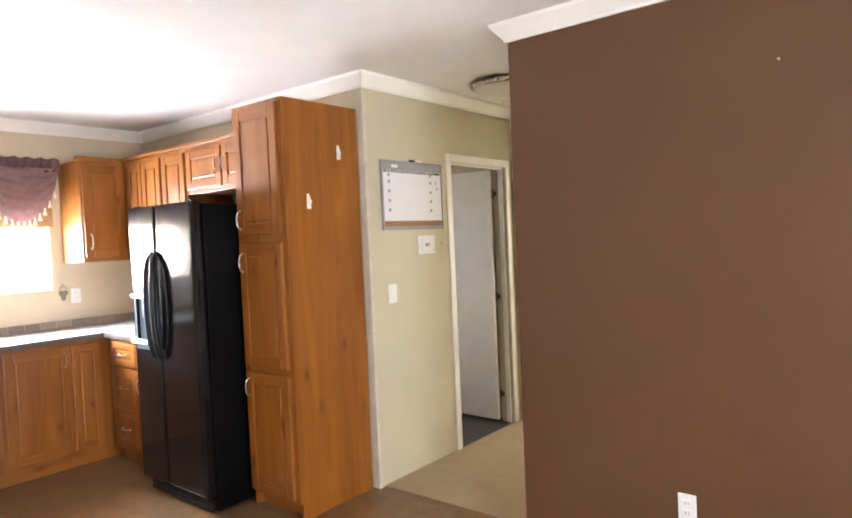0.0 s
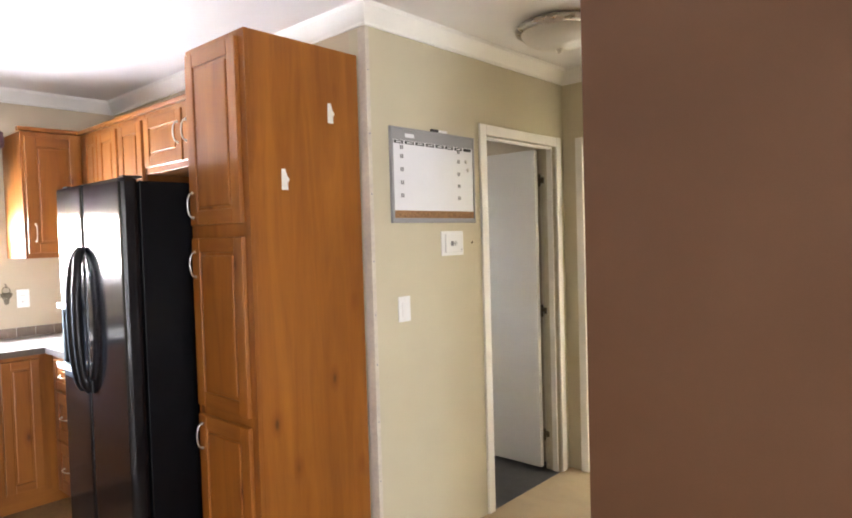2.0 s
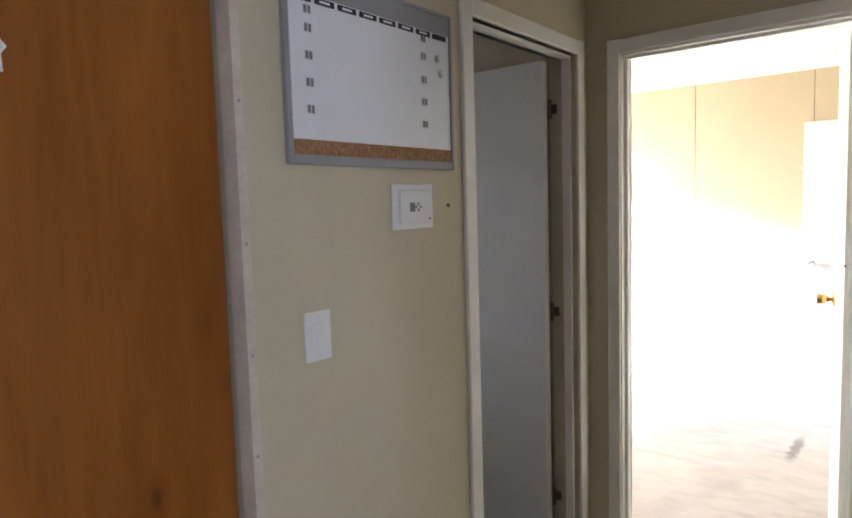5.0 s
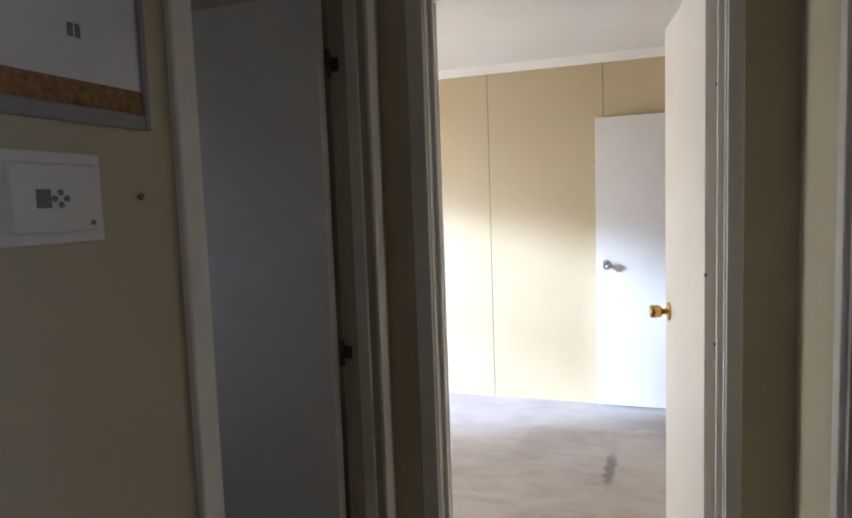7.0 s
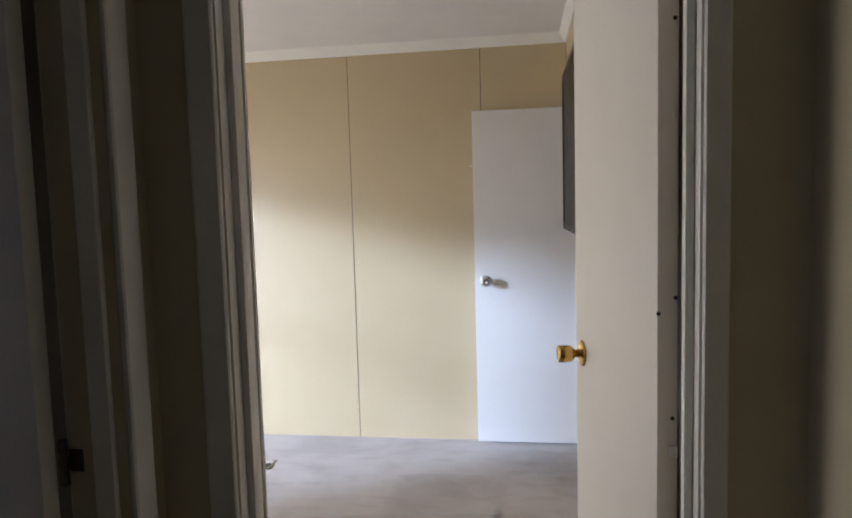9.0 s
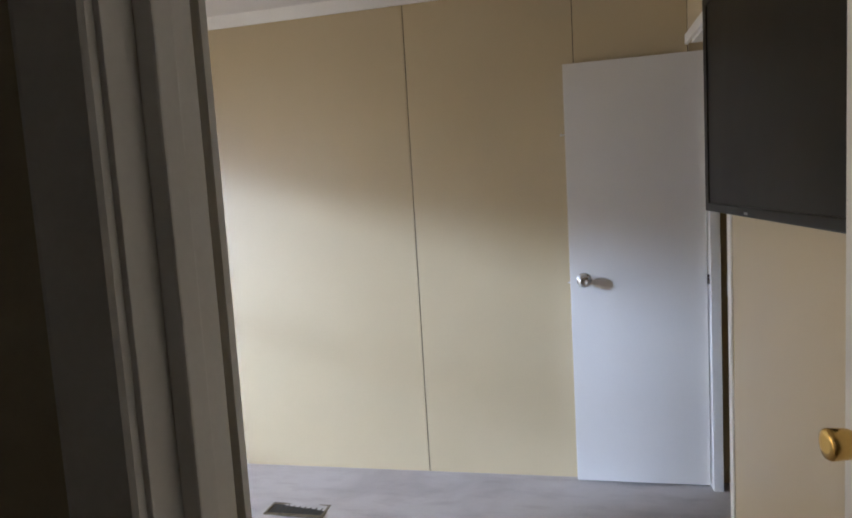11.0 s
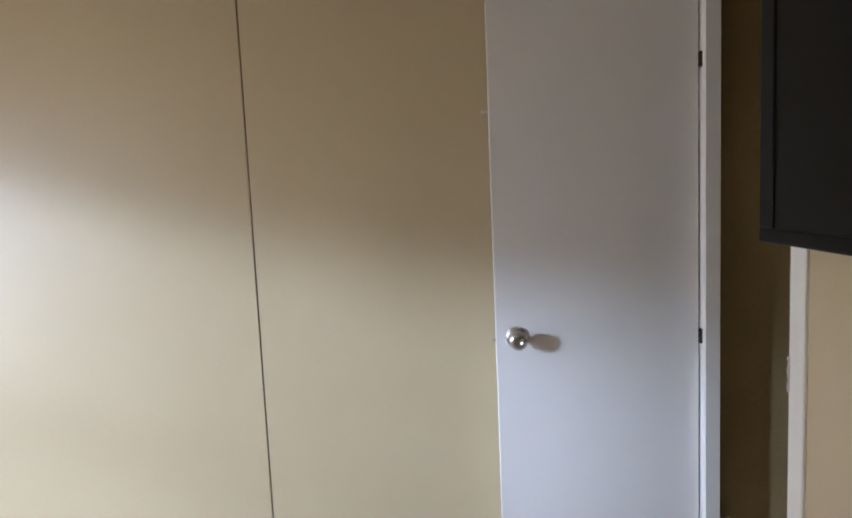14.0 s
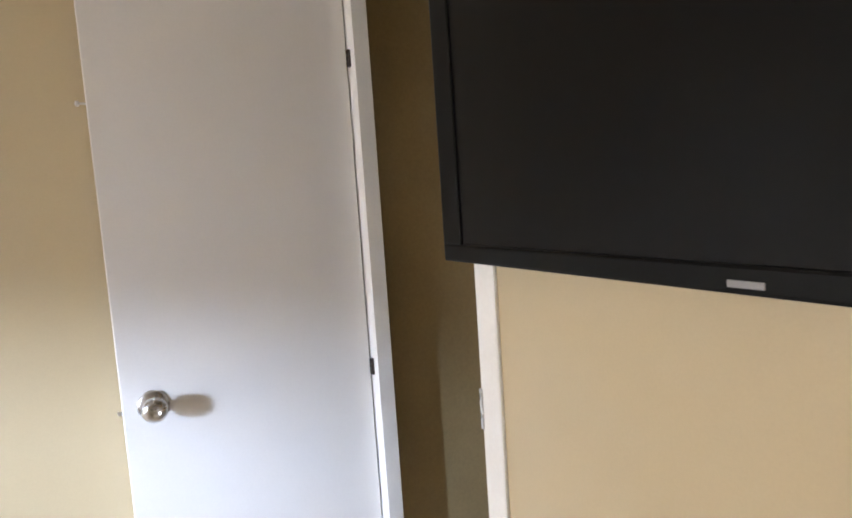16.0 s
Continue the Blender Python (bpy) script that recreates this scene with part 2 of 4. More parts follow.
PALE_INK = material("grey_ink", (0.22, 0.22, 0.23), 0.6, spread=0.1, bump=0)
CORK = material("cork", (0.36, 0.20, 0.09), 0.9, spread=0.3, scale=90, fine=300, bump=0.4, tint=(0.26, 0.13, 0.055))
COUNTER = material("grey_laminate_worktop", (0.42, 0.40, 0.38), 0.3, spread=0.14, scale=60, fine=260, bump=0.02)
TILE = material("taupe_ceramic_tile", (0.23, 0.18, 0.14), 0.25, spread=0.12, scale=20, fine=120, bump=0.06, random_tint=0.18)
GROUT = material("pale_grout", (0.45, 0.41, 0.36), 0.9, spread=0.1, scale=30, bump=0.2)
MAROON = material("mauve_satin_cloth", (0.22, 0.115, 0.125), 0.55, spread=0.2, scale=30, fine=500, bump=0.2, depth=0.001)
PALE_MAUVE = material("pale_mauve_satin_cloth", (0.42, 0.27, 0.265), 0.5, spread=0.18, scale=24, fine=500, bump=0.2, depth=0.001)
FRINGE = material("cream_fringe", (0.82, 0.74, 0.60), 0.85, spread=0.2, scale=60, bump=0.3)
SHADE = material("woven_wood_shade", (0.42, 0.27, 0.13), 0.75, spread=0.25, scale=12, fine=160, bump=0.3, stretch=(1, 1, 14))
SCREEN = material("dark_tv_screen", (0.004, 0.004, 0.0045), 0.36, spread=0.05, scale=3, fine=20, bump=0, gloss=0.14)
TV_BLACK = material("black_tv_casing", (0.005, 0.005, 0.0052), 0.36, spread=0.1, scale=10, fine=300, bump=0.02, gloss=0.1)
FROST = material("frosted_lamp_glass", (0.72, 0.70, 0.64), 0.35, spread=0.05, scale=12, bump=0.05)
PAPER = material("torn_paper_residue", (0.78, 0.77, 0.74), 0.8, spread=0.06, scale=40, bump=0.2)
MATT_BLACK = material("matt_black_plastic", (0.008, 0.008, 0.008), 0.8, spread=0.1, bump=0, gloss=0.03)
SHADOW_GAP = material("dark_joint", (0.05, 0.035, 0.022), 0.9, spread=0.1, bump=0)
EARTH = material("dry_lawn", (0.09, 0.10, 0.045), 0.95, spread=0.35, scale=1.5, fine=30, bump=0.4, depth=0.03)
GLASS = glass("window_glass")


# ---------------------------------------------------------------- building blocks
def box_into(bm, lo, hi, bevel=0.0):
    c = [(a + b) / 2 for a, b in zip(lo, hi)]
    s = [abs(b - a) for a, b in zip(lo, hi)]
    made = bmesh.ops.create_cube(bm, size=1.0, matrix=Matrix.Translation(c) @ Matrix.Diagonal((*s, 1)))
    if bevel:
        edges = {e for v in made["verts"] for e in v.link_edges}
        bmesh.ops.bevel(bm, geom=list(edges), offset=min(bevel, min(s) * 0.45), segments=2, affect="EDGES", profile=0.6)
    return bm


def box(lo, hi, bevel=0.0):
    return box_into(bmesh.new(), lo, hi, bevel)


def boxes(*pairs, bevel=0.0):
    bm = bmesh.new()
    for lo, hi in pairs:
        box_into(bm, lo, hi, bevel)
    return bm


def tube(points, radius, sides=10, flat=1.0):
    """A bent rod through the points."""
    bm = bmesh.new()
    pts = [Vector(p) for p in points]
    rings = []
    for i, p in enumerate(pts):
        d = (pts[min(i + 1, len(pts) - 1)] - pts[max(i - 1, 0)]).normalized()
        a = d.orthogonal().normalized() if i == 0 else (rings_a - d * rings_a.dot(d)).normalized()
        rings_a = a
        b = d.cross(a)
        rings.append([bm.verts.new(p + radius * (math.cos(k * 2 * math.pi / sides) * a + flat * math.sin(k * 2 * math.pi / sides) * b)) for k in range(sides)])
    for r, q in zip(rings, rings[1:]):
        for k in range(sides):
            bm.faces.new((r[k], r[(k + 1) % sides], q[(k + 1) % sides], q[k]))
    bm.faces.new(rings[0][::-1])
    bm.faces.new(rings[-1])
    return bm


def lathe(profile, m, sides=24):
    """A turned shape: (radius, height) pairs spun round the z axis of m."""
    bm = bmesh.new()
    rings = []
    for r, h in profile:
        if r < 1e-5:
            rings.append([bm.verts.new(m @ Vector((0, 0, h)))])
        else:
            rings.append([bm.verts.new(m @ Vector((r * math.cos(k * 2 * math.pi / sides), r * math.sin(k * 2 * math.pi / sides), h))) for k in range(sides)])
    for r, q in zip(rings, rings[1:]):
        for k in range(sides):
            a, b, c, d = r[k % len(r)], r[(k + 1) % len(r)], q[(k + 1) % len(q)], q[k % len(q)]
            vs = list(dict.fromkeys((a, b, c, d)))
            if len(vs) > 2:
                bm.faces.new(vs)
    return bm


def strip(profile, start, end, out, up=(0, 0, 1), mitre=(0, 0)):
    """A moulding: (out, up) pairs swept from start to end, each end square (0) or mitred for an outer (1) or inner (-1) corner."""
    bm = bmesh.new()
    s, e, o, u = Vector(start), Vector(end), Vector(out), Vector(up)
    way = (e - s).normalized()
    a = [bm.verts.new(s + o * p + u * q - way * (p * mitre[0])) for p, q in profile]
    b = [bm.verts.new(e + o * p + u * q + way * (p * mitre[1])) for p, q in profile]
    k = len(profile)
    for i in range(k):
        bm.faces.new((a[i], a[(i + 1) % k], b[(i + 1) % k], b[i]))
    bm.faces.new(a[::-1])
    bm.faces.new(b)
    bmesh.ops.recalc_face_normals(bm, faces=bm.faces)
    return bm


def part(name, bm, mat, parent=None, label="", smooth=False):
    """Links a bmesh as one mesh object, under a thing or a part."""
    me = bpy.data.meshes.new(name)
    bmesh.ops.recalc_face_normals(bm, faces=bm.faces)
    bm.to_mesh(me)
    bm.free()
    me.materials.append(mat)
    if smooth:
        me.polygons.foreach_set("use_smooth", [True] * len(me.polygons))
    ob = new(name, me)
    if parent:
        ob.parent = parent
        ob.matrix_parent_inverse = parent.matrix_world.inverted()
    return tagged(ob, label)


def thing(name, at, label, category, group=""):
    ob = new(name)
    ob.empty_display_size = 0.1
    ob.location = at
    bpy.context.view_layer.update()
    return tagged(ob, label, category, group)


def structure(name, bm, mat, label, category):
    return tagged(part(name, bm, mat), label, category, kind="structure")


def wall_y(name, y0, y1, x0, x1, z1, mat, label, holes=()):
    """A wall that runs along x, with openings (xa, xb, za, zb) right through it."""
    bm = bmesh.new()
    at = x0
    for xa, xb, za, zb in sorted(holes):
        if xa > at:
            box_into(bm, (at, y0, 0), (xa, y1, z1))
        if za > 0:
            box_into(bm, (xa, y0, 0), (xb, y1, za))
        box_into(bm, (xa, y0, zb), (xb, y1, z1))
        at = xb
    box_into(bm, (at, y0, 0), (x1, y1, z1))
    return structure(name, bm, mat, label, "wall")


def wall_x(name, x0, x1, y0, y1, z1, mat, label, holes=()):
    """A wall that runs along y, with openings (ya, yb, za, zb) right through it."""
    bm = bmesh.new()
    at = y0
    for ya, yb, za, zb in sorted(holes):
        if ya > at:
            box_into(bm, (x0, at, 0), (x1, ya, z1))
        if za > 0:
            box_into(bm, (x0, ya, 0), (x1, yb, za))
        box_into(bm, (x0, ya, zb), (x1, yb, z1))
        at = yb
    box_into(bm, (x0, at, 0), (x1, y1, z1))
    return structure(name, bm, mat, label, "wall")


# ---------------------------------------------------------------- the plan
H = 2.47           # ceiling of kitchen and hall
HB = 2.335         # ceiling of the bedroom
CROWN = 2.387      # underside of the crown moulding
KW, KB = -2.58, -0.03      # kitchen: window wall, back wall
EX = 4.6                   # dining side, far wall
SY = -5.6                  # wall behind the walk
HR = 1.06                  # hall: right wall
HE, BN = 1.612, 1.70       # hall end wall: hall face, bedroom face
BW, BL, BR = 4.281, -2.67, 0.905   # bedroom: far wall, left wall, right wall
T = 0.09

# ground outside
structure("ground", box((-60, -60, -0.75), (60, 60, -0.70)), EARTH, "flat dry lawn round the house", "ground")

# floors
structure("floor_kitchen", box((KW - 0.1, SY - 0.1, -0.12), (EX + 0.1, 0.02, 0.0)), VINYL, "brown stone-patterned vinyl kitchen floor", "floor")
structure("floor_hall", box((0.0, 0.02, -0.12), (HR, 1.66, 0.006)), HALL_CARPET, "tan worn hall carpet", "floor")
structure("floor_bathroom", box((-1.75, 0.02, -0.12), (0.0, 1.75, 0.002)), BATH_FLOOR, "dark vinyl bathroom floor", "floor")
structure("floor_side_room", box((HR, 0.02, -0.12), (2.6, 1.62, 0.002)), HALL_CARPET, "tan carpet in an unlit side room", "floor")
bm = bmesh.new()
nx, ny = 150, 110
x0, x1, y0, y1 = BL - 0.05, 1.75, 1.66, BW + 0.05
grid = []
for j in range(ny + 1):
    row = []
    for i in range(nx + 1):
        x, y = x0 + (x1 - x0) * i / nx, y0 + (y1 - y0) * j / ny
        h = 0.004 + 0.006 * noise.noise(Vector((x * 1.1, y * 4.0, 0.3))) + 0.004 * noise.noise(Vector((x * 6, y * 6, 4.1)))
        h += 0.010 * max(0.0, 1 - 7 * abs(noise.noise(Vector((x * 0.9 + 2.1, y * 2.3, 7.7)))))
        edge = min(1.0, max(0.0, (BW - y) / 0.08), max(0.0, (y - y0) / 0.05))
        row.append(bm.verts.new((x, y, 0.006 + h * max(0, min(edge, 1)))))
    grid.append(row)
for j in range(ny):
    for i in range(nx):
        bm.faces.new((grid[j][i], grid[j][i + 1], grid[j + 1][i + 1], grid[j + 1][i]))
lowered = bmesh.ops.extrude_face_region(bm, geom=list(bm.faces))
for v in [g for g in lowered["geom"] if isinstance(g, bmesh.types.BMVert)]:
    v.co.z = -0.12
tagged(part("floor_bedroom", bm, BED_CARPET, smooth=True), "grey stained bedroom carpet with shallow ripples", "floor", kind="structure")

# ceilings
structure("ceiling_kitchen", box((KW - 0.1, SY - 0.1, H), (EX + 0.1, 1.70, H + 0.12)), CEILING, "white painted kitchen and hall ceiling", "ceiling")
structure("ceiling_bedroom", box((BL - 0.1, 1.70, HB), (1.8, BW + 0.1, HB + 0.25)), CEILING, "white painted bedroom ceiling", "ceiling")

# kitchen and dining walls
wall_x("wall_kitchen_window", KW - 0.12, KW, SY - 0.1, KB + 0.09, H, CREAM, "cream kitchen wall with a window over the counter", [(-2.04, -0.80, 1.24, 2.14)])
wall_y("wall_kitchen_back", KB, KB + 0.09, KW, -0.105, H, CREAM, "cream wall behind the kitchen cabinets")
wall_y("wall_behind", SY - 0.12, SY, KW, EX, H, CREAM, "plain cream wall of the dining room")
wall_x("wall_dining_side", EX, EX + 0.12, SY, 0.0, H, CREAM, "plain cream closing wall with an added patio door for daylight", [(-3.5, -1.7, 0.05, 2.05)])
wall_y("wall_brown", -0.125, -0.035, HR, EX, H, BROWN, "chocolate brown painted wall with a worn corner")

# hall walls
wall_x("wall_olive", -0.105, 0.0, KB, HE, H, OLIVE, "olive painted hall wall with a bare plaster edge", [(0.806, 1.514, 0, 2.005)])
wall_y("wall_hall_end", HE, BN, -0.105, HR + T, H, OLIVE, "olive hall end wall with the bedroom doorway", [(0.130, 0.912, 0, 2.005)])
wall_x("wall_hall_side", HR, HR + T, -0.035, HE, H, OLIVE, "olive hall wall with a doorway to an unlit room", [(0.42, 1.186, 0, 2.005)])
# unlit side room
wall_y("wall_side_room_near", -0.035, 0.02, HR + T, 2.6, H, OLIVE, "plain wall of an unlit room")
wall_x("wall_side_room_far", 2.55, 2.65, 0.02, HE, H, OLIVE, "plain far wall of an unlit room")
wall_y("wall_side_room_end", HE, BN, HR + T, 2.65, H, OLIVE, "plain end wall of an unlit room")
# bathroom
wall_y("wall_bathroom_near", KB + 0.09, KB + 0.14, -1.75, -0.105, H, CREAM, "plain bathroom wall in the dark")
wall_x("wall_bathroom_far", -1.8, -1.7, 0.05, HE, H, CREAM, "plain bathroom wall with a small unseen window added for light", [(1.00, 1.40, 1.02, 1.80)])
wall_y("wall_bathroom_end", HE, BN, -1.8, -0.105, H, CREAM, "plain bathroom wall in the dark")

# bedroom walls
wall_y("wall_bedroom_near", BN, BN + 0.02, BL, 0.12, HB, TAN, "tan bedroom wall beside the doorway")
wall_x("wall_bedroom_left", BL - 0.12, BL, BN, BW, HB, TAN, "tan bedroom wall with a wide window", [(2.05, 3.92, 0.35, 1.93)])
wall_x("wall_bedroom_right", BR, BR + T, BN + 0.0, BW, HB, TAN, "tan bedroom wall with the closet doorway", [(3.59, 4.262, 0, 1.965)])
back = structure("wall_bedroom_back", box((BL, BW + 0.006, 0), (BR + T + 0.75, BW + 0.1, HB)), SHADOW_GAP, "tan panelled bedroom wall with narrow vertical joints", "wall")
seams = [BL, -1.50, -0.349, 0.425, BR]
for a, b in zip(seams, seams[1:]):
    part("panel", box((a + 0.0017, BW, 0.0), (b - 0.0017, BW + 0.006, HB), 0.001), TAN, back)
for s in seams[1:-1]:
    part("joint_strip", box((s - 0.008, BW - 0.0012, 0.0), (s - 0.0030, BW + 0.001, HB), 0.0006), TAN, back)
# closet, in the bedroom tan with its shade put into the colour
wall_x("wall_closet_far", 1.62, 1.72, 3.1, BW, HB, SHADED_CLOSET, "plain closet wall, its tan darkened for shade")
wall_y("wall_closet_side", 3.02, 3.10, BR + T, 1.72, HB, SHADED_CLOSET, "plain closet side wall, its tan darkened for shade")
part("panel", box((BR + T, BW, 0.0), (1.62, BW + 0.006, HB)), SHADED_CLOSET, back)

# crown mouldings
COVE = [(0, 0), (0.012, 0.0), (0.016, 0.012), (0.040, 0.040), (0.062, 0.066), (0.066, 0.083), (0, 0.083)]


def crown(name, start, end, out, z, label, mitre):
    return structure(name, strip(COVE, (*start, z), (*end, z), out, mitre=mitre), TRIM, label, "moulding")


crown("trim_crown_olive", (0, KB), (0, HE), (1, 0, 0), CROWN, "white crown moulding along the olive wall", (1, -1))
crown("trim_crown_hall_end", (0, HE), (HR, HE), (0, -1, 0), CROWN, "white crown moulding over the bedroom door", (-1, -1))
crown("trim_crown_hall_side", (HR, -0.125), (HR, HE), (-1, 0, 0), CROWN, "white crown moulding along the hall", (1, -1))
crown("trim_crown_brown", (HR, -0.125), (EX, -0.125), (0, -1, 0), CROWN, "white crown moulding on the brown wall", (1, -1))
crown("trim_crown_kitchen", (KW, KB), (0, KB), (0, -1, 0), CROWN, "white crown moulding behind the cabinets", (-1, 1))
crown("trim_crown_window_wall", (KW, SY), (KW, KB), (1, 0, 0), CROWN, "white crown moulding on the window wall", (-1, -1))
SMALL = [(0, 0), (0.010, 0), (0.022, 0.02), (0.040, 0.052), (0, 0.052)]
for nm, s, e, o in (("back", (BL, BW), (BR, BW), (0, -1, 0)), ("left", (BL, BN), (BL, BW), (1, 0, 0)), ("right", (BR, BN), (BR, BW), (-1, 0, 0))):
    structure("trim_cove_" + nm, strip(SMALL, (*s, 2.283), (*e, 2.283), o, mitre=(0, -1) if nm != "back" else (-1, -1)), TRIM, "white cove moulding under the bedroom ceiling", "moulding")

# bare plaster edge of the olive wall
bare = thing("plaster_strip", (0.0, -0.02, 1.2), "bare unpainted plaster edge with nail heads at the wall corner", "wall trim")
part("plaster", boxes(((-0.0445, KB - 0.0035, 0.0), (0.0, KB, CROWN)), ((-0.001, KB - 0.0035, 0.0), (0.003, -0.012, CROWN)), bevel=0.001), PLASTER, bare)
for z in (0.42, 0.68, 0.93, 1.147, 1.38, 1.67, 1.93, 2.2):
    part("nail_head", lathe([(0.0035, 0), (0.0035, 0.0010), (0, 0.0013)], pose(0.003, -0.022, z, 0, 90, 0), 10), GREY, bare)


# ---------------------------------------------------------------- doors
CASING = [(0, 0), (0.009, 0), (0.012, 0.003), (0.012, 0.050), (0.010, 0.055), (0.006, 0.056), (0, 0.056)]


def casing(parent, plane, out, along, a, b, top, width, width_b=None):
    """Three boards with a moulded section round an opening from a to b, on a wall face. along: the axis of the wall."""
    k = width / 0.056
    o = Vector(out)
    ax = Vector((1, 0, 0)) if along == "x" else Vector((0, 1, 0))
    base = Vector((0, plane, 0)) if along == "x" else Vector((plane, 0, 0))
    prof = [(p, q * k) for p, q in CASING]
    part("casing_side", strip(prof, base + ax * a, base + ax * a + Vector((0, 0, top + width)), o, -ax), TRIM, parent)
    prof_b = [(p, q * (width_b or width) / 0.056) for p, q in CASING]
    part("casing_side", strip(prof_b, base + ax * b, base + ax * b + Vector((0, 0, top + width)), o, ax), TRIM, parent)
    part("casing_head", strip(prof, base + ax * a + Vector((0, 0, top)), base + ax * b + Vector((0, 0, top)), o, Vector((0, 0, 1))), TRIM, parent)


def hinge(parent, x, y, z, axis, mat, height=0.076):
    h = part("hinge", tube([(x, y, z - height / 2), (x, y, z + height / 2)], 0.006, 10), mat, parent)
    for k in (-1, 0, 1):
        c = z + k * height * 0.34
        part("knuckle", tube([(x, y, c - height * 0.13), (x, y, c + height * 0.13)], 0.0075, 10), mat, h)
    return h


def knob(parent, at, direction, mat, style="round"):
    """A door knob with its rosette."""
    d = Vector(direction).normalized()
    m = Matrix.Translation(at) @ d.to_track_quat("Z", "Y").to_matrix().to_4x4()
    k = part("knob", lathe([(0.010, 0.008), (0.009, 0.022), (0.013, 0.028), (0.024, 0.036), (0.027, 0.047), (0.026, 0.056), (0.019, 0.063), (0.011, 0.0645), (0.010, 0.062), (0, 0.062)] if style == "round"
             else [(0.011, 0.006), (0.010, 0.022), (0.018, 0.027), (0.021, 0.034), (0.0225, 0.060), (0.020, 0.064), (0.012, 0.065), (0, 0.063)], m, 28), mat, parent, smooth=True)
    part("rosette", lathe([(0.033, 0), (0.033, 0.003), (0.028, 0.007), (0.014, 0.010), (0, 0.010)], m, 28), mat, k, smooth=True)
    return k


# bathroom doorway in the olive wall
bath = thing("door_frame", (0, 1.16, 0), "white painted door frame in the olive wall", "door frame")
casing(bath, 0.0, (1, 0, 0), "y", 0.806, 1.514, 2.005, 0.055)
part("jamb", box((-0.107, 0.788, 0), (0.002, 0.806, 2.023)), TRIM, bath)
part("jamb", box((-0.107, 1.514, 0), (0.002, 1.532, 2.023)), TRIM, bath)
part("jamb_head", box((-0.107, 0.806, 2.005), (0.002, 1.514, 2.023)), TRIM, bath)
part("door_stop", boxes(((-0.055, 1.502, 0), (-0.020, 1.514, 1.993)), ((-0.055, 0.806, 0), (-0.020, 0.818, 1.993)), ((-0.055, 0.806, 1.993), (-0.020, 1.514, 2.005)), bevel=0.002), TRIM, bath)
leaf = thing("bathroom_door", (-0.115, 1.50, 0.02), "flat white bathroom door standing open on brass hinges", "door")
part("door_leaf", box((-0.810, 1.462, 0.022), (-0.115, 1.496, 1.995), 0.002), DOOR, leaf)
for z in (1.81, 1.0, 0.222):
    hh = hinge(leaf, -0.105, 1.500, z, "z", STEEL)
    part("hinge_leaf", box((-0.105, 1.5125, z - 0.019), (-0.080, 1.5145, z + 0.019), 0.001), STEEL, hh)
knob(leaf, (-0.745, 1.462, 0.95), (0, -1, 0), CHROME)

# bedroom doorway in the hall end wall
frame_b = thing("door_frame", (0.515, HE, 0), "white painted frame of the bedroom doorway with worn strike marks", "door frame")
casing(frame_b, HE, (0, -1, 0), "x", 0.138, 0.904, 2.005, 0.050, 0.038)
part("jamb", box((0.130, HE - 0.002, 0), (0.142, BN + 0.002, 2.005), 0.001), TRIM, frame_b)
part("jamb", box((0.900, HE - 0.002, 0), (0.912, BN + 0.002, 2.005), 0.001), TRIM, frame_b)
part("jamb_head", box((0.142, HE - 0.002, 1.993), (0.900, BN + 0.002, 2.005), 0.001), TRIM, frame_b)
part("door_stop", boxes(((0.142, 1.638, 0), (0.1555, 1.660, 1.982)), ((0.886, 1.638, 0), (0.900, 1.660, 1.982)), ((0.142, 1.638, 1.982), (0.900, 1.660, 1.993)), bevel=0.002), TRIM, frame_b)
casing(frame_b, BN + 0.02, (0, 1, 0), "x", 0.138, 0.904, 2.005, 0.050, 0.038)

leaf = thing("bedroom_door", (0.900, 1.738, 0.02), "flat white bedroom door standing open with a brass knob", "door")
m = pose(0.900, 1.738, 0, 0, 0, 8.8)
bm = box((-0.036, 0.002, 0.02), (0.0, 0.580, 1.985), 0.002)
bmesh.ops.transform(bm, matrix=m, verts=bm.verts)
part("door_leaf", bm, DOOR, leaf)
knob(leaf, m @ Vector((-0.036, 0.510, 1.013)), m.to_3x3() @ Vector((-1, 0, 0)), BRASS, "drum")
# raised black discs stand in for the shade inside screw holes
for x, z in ((-0.004, 1.228), (-0.034, 1.201), (-0.009, 1.014), (-0.007, 1.70), (-0.009, 0.30)):
    part("screw_hole", lathe([(0.004, 0), (0.004, 0.001), (0, 0.0012)], m @ pose(x, 0.0022, z, 90, 0, 0), 8), INK_AND_HOLES, leaf)
bm = box((-0.016, -0.006, 0.946), (-0.002, 0.003, 0.966), 0.002)
bmesh.ops.transform(bm, matrix=m, verts=bm.verts)
part("plastic_bumper", bm, WHITE, leaf, "small white bumper on the hinge edge")
for z in (1.80, 0.20):
    hinge(leaf, 0.905, 1.735, z, "z", TRIM)

# doorway to the side room
frame_s = thing("door_frame", (HR, 0.8, 0), "white moulded frame of the unlit side doorway", "door frame")
casing(frame_s, HR, (-1, 0, 0), "y", 0.42, 1.186, 2.005, 0.055)
part("jamb", box((HR - 0.002, 1.168, 0), (HR + T, 1.186, 2.005)), TRIM, frame_s)
part("jamb", box((HR - 0.002, 0.42, 0), (HR + T, 0.438, 2.005)), TRIM, frame_s)
part("jamb_head", box((HR - 0.002, 0.438, 1.987), (HR + T, 1.168, 2.005)), TRIM, frame_s)

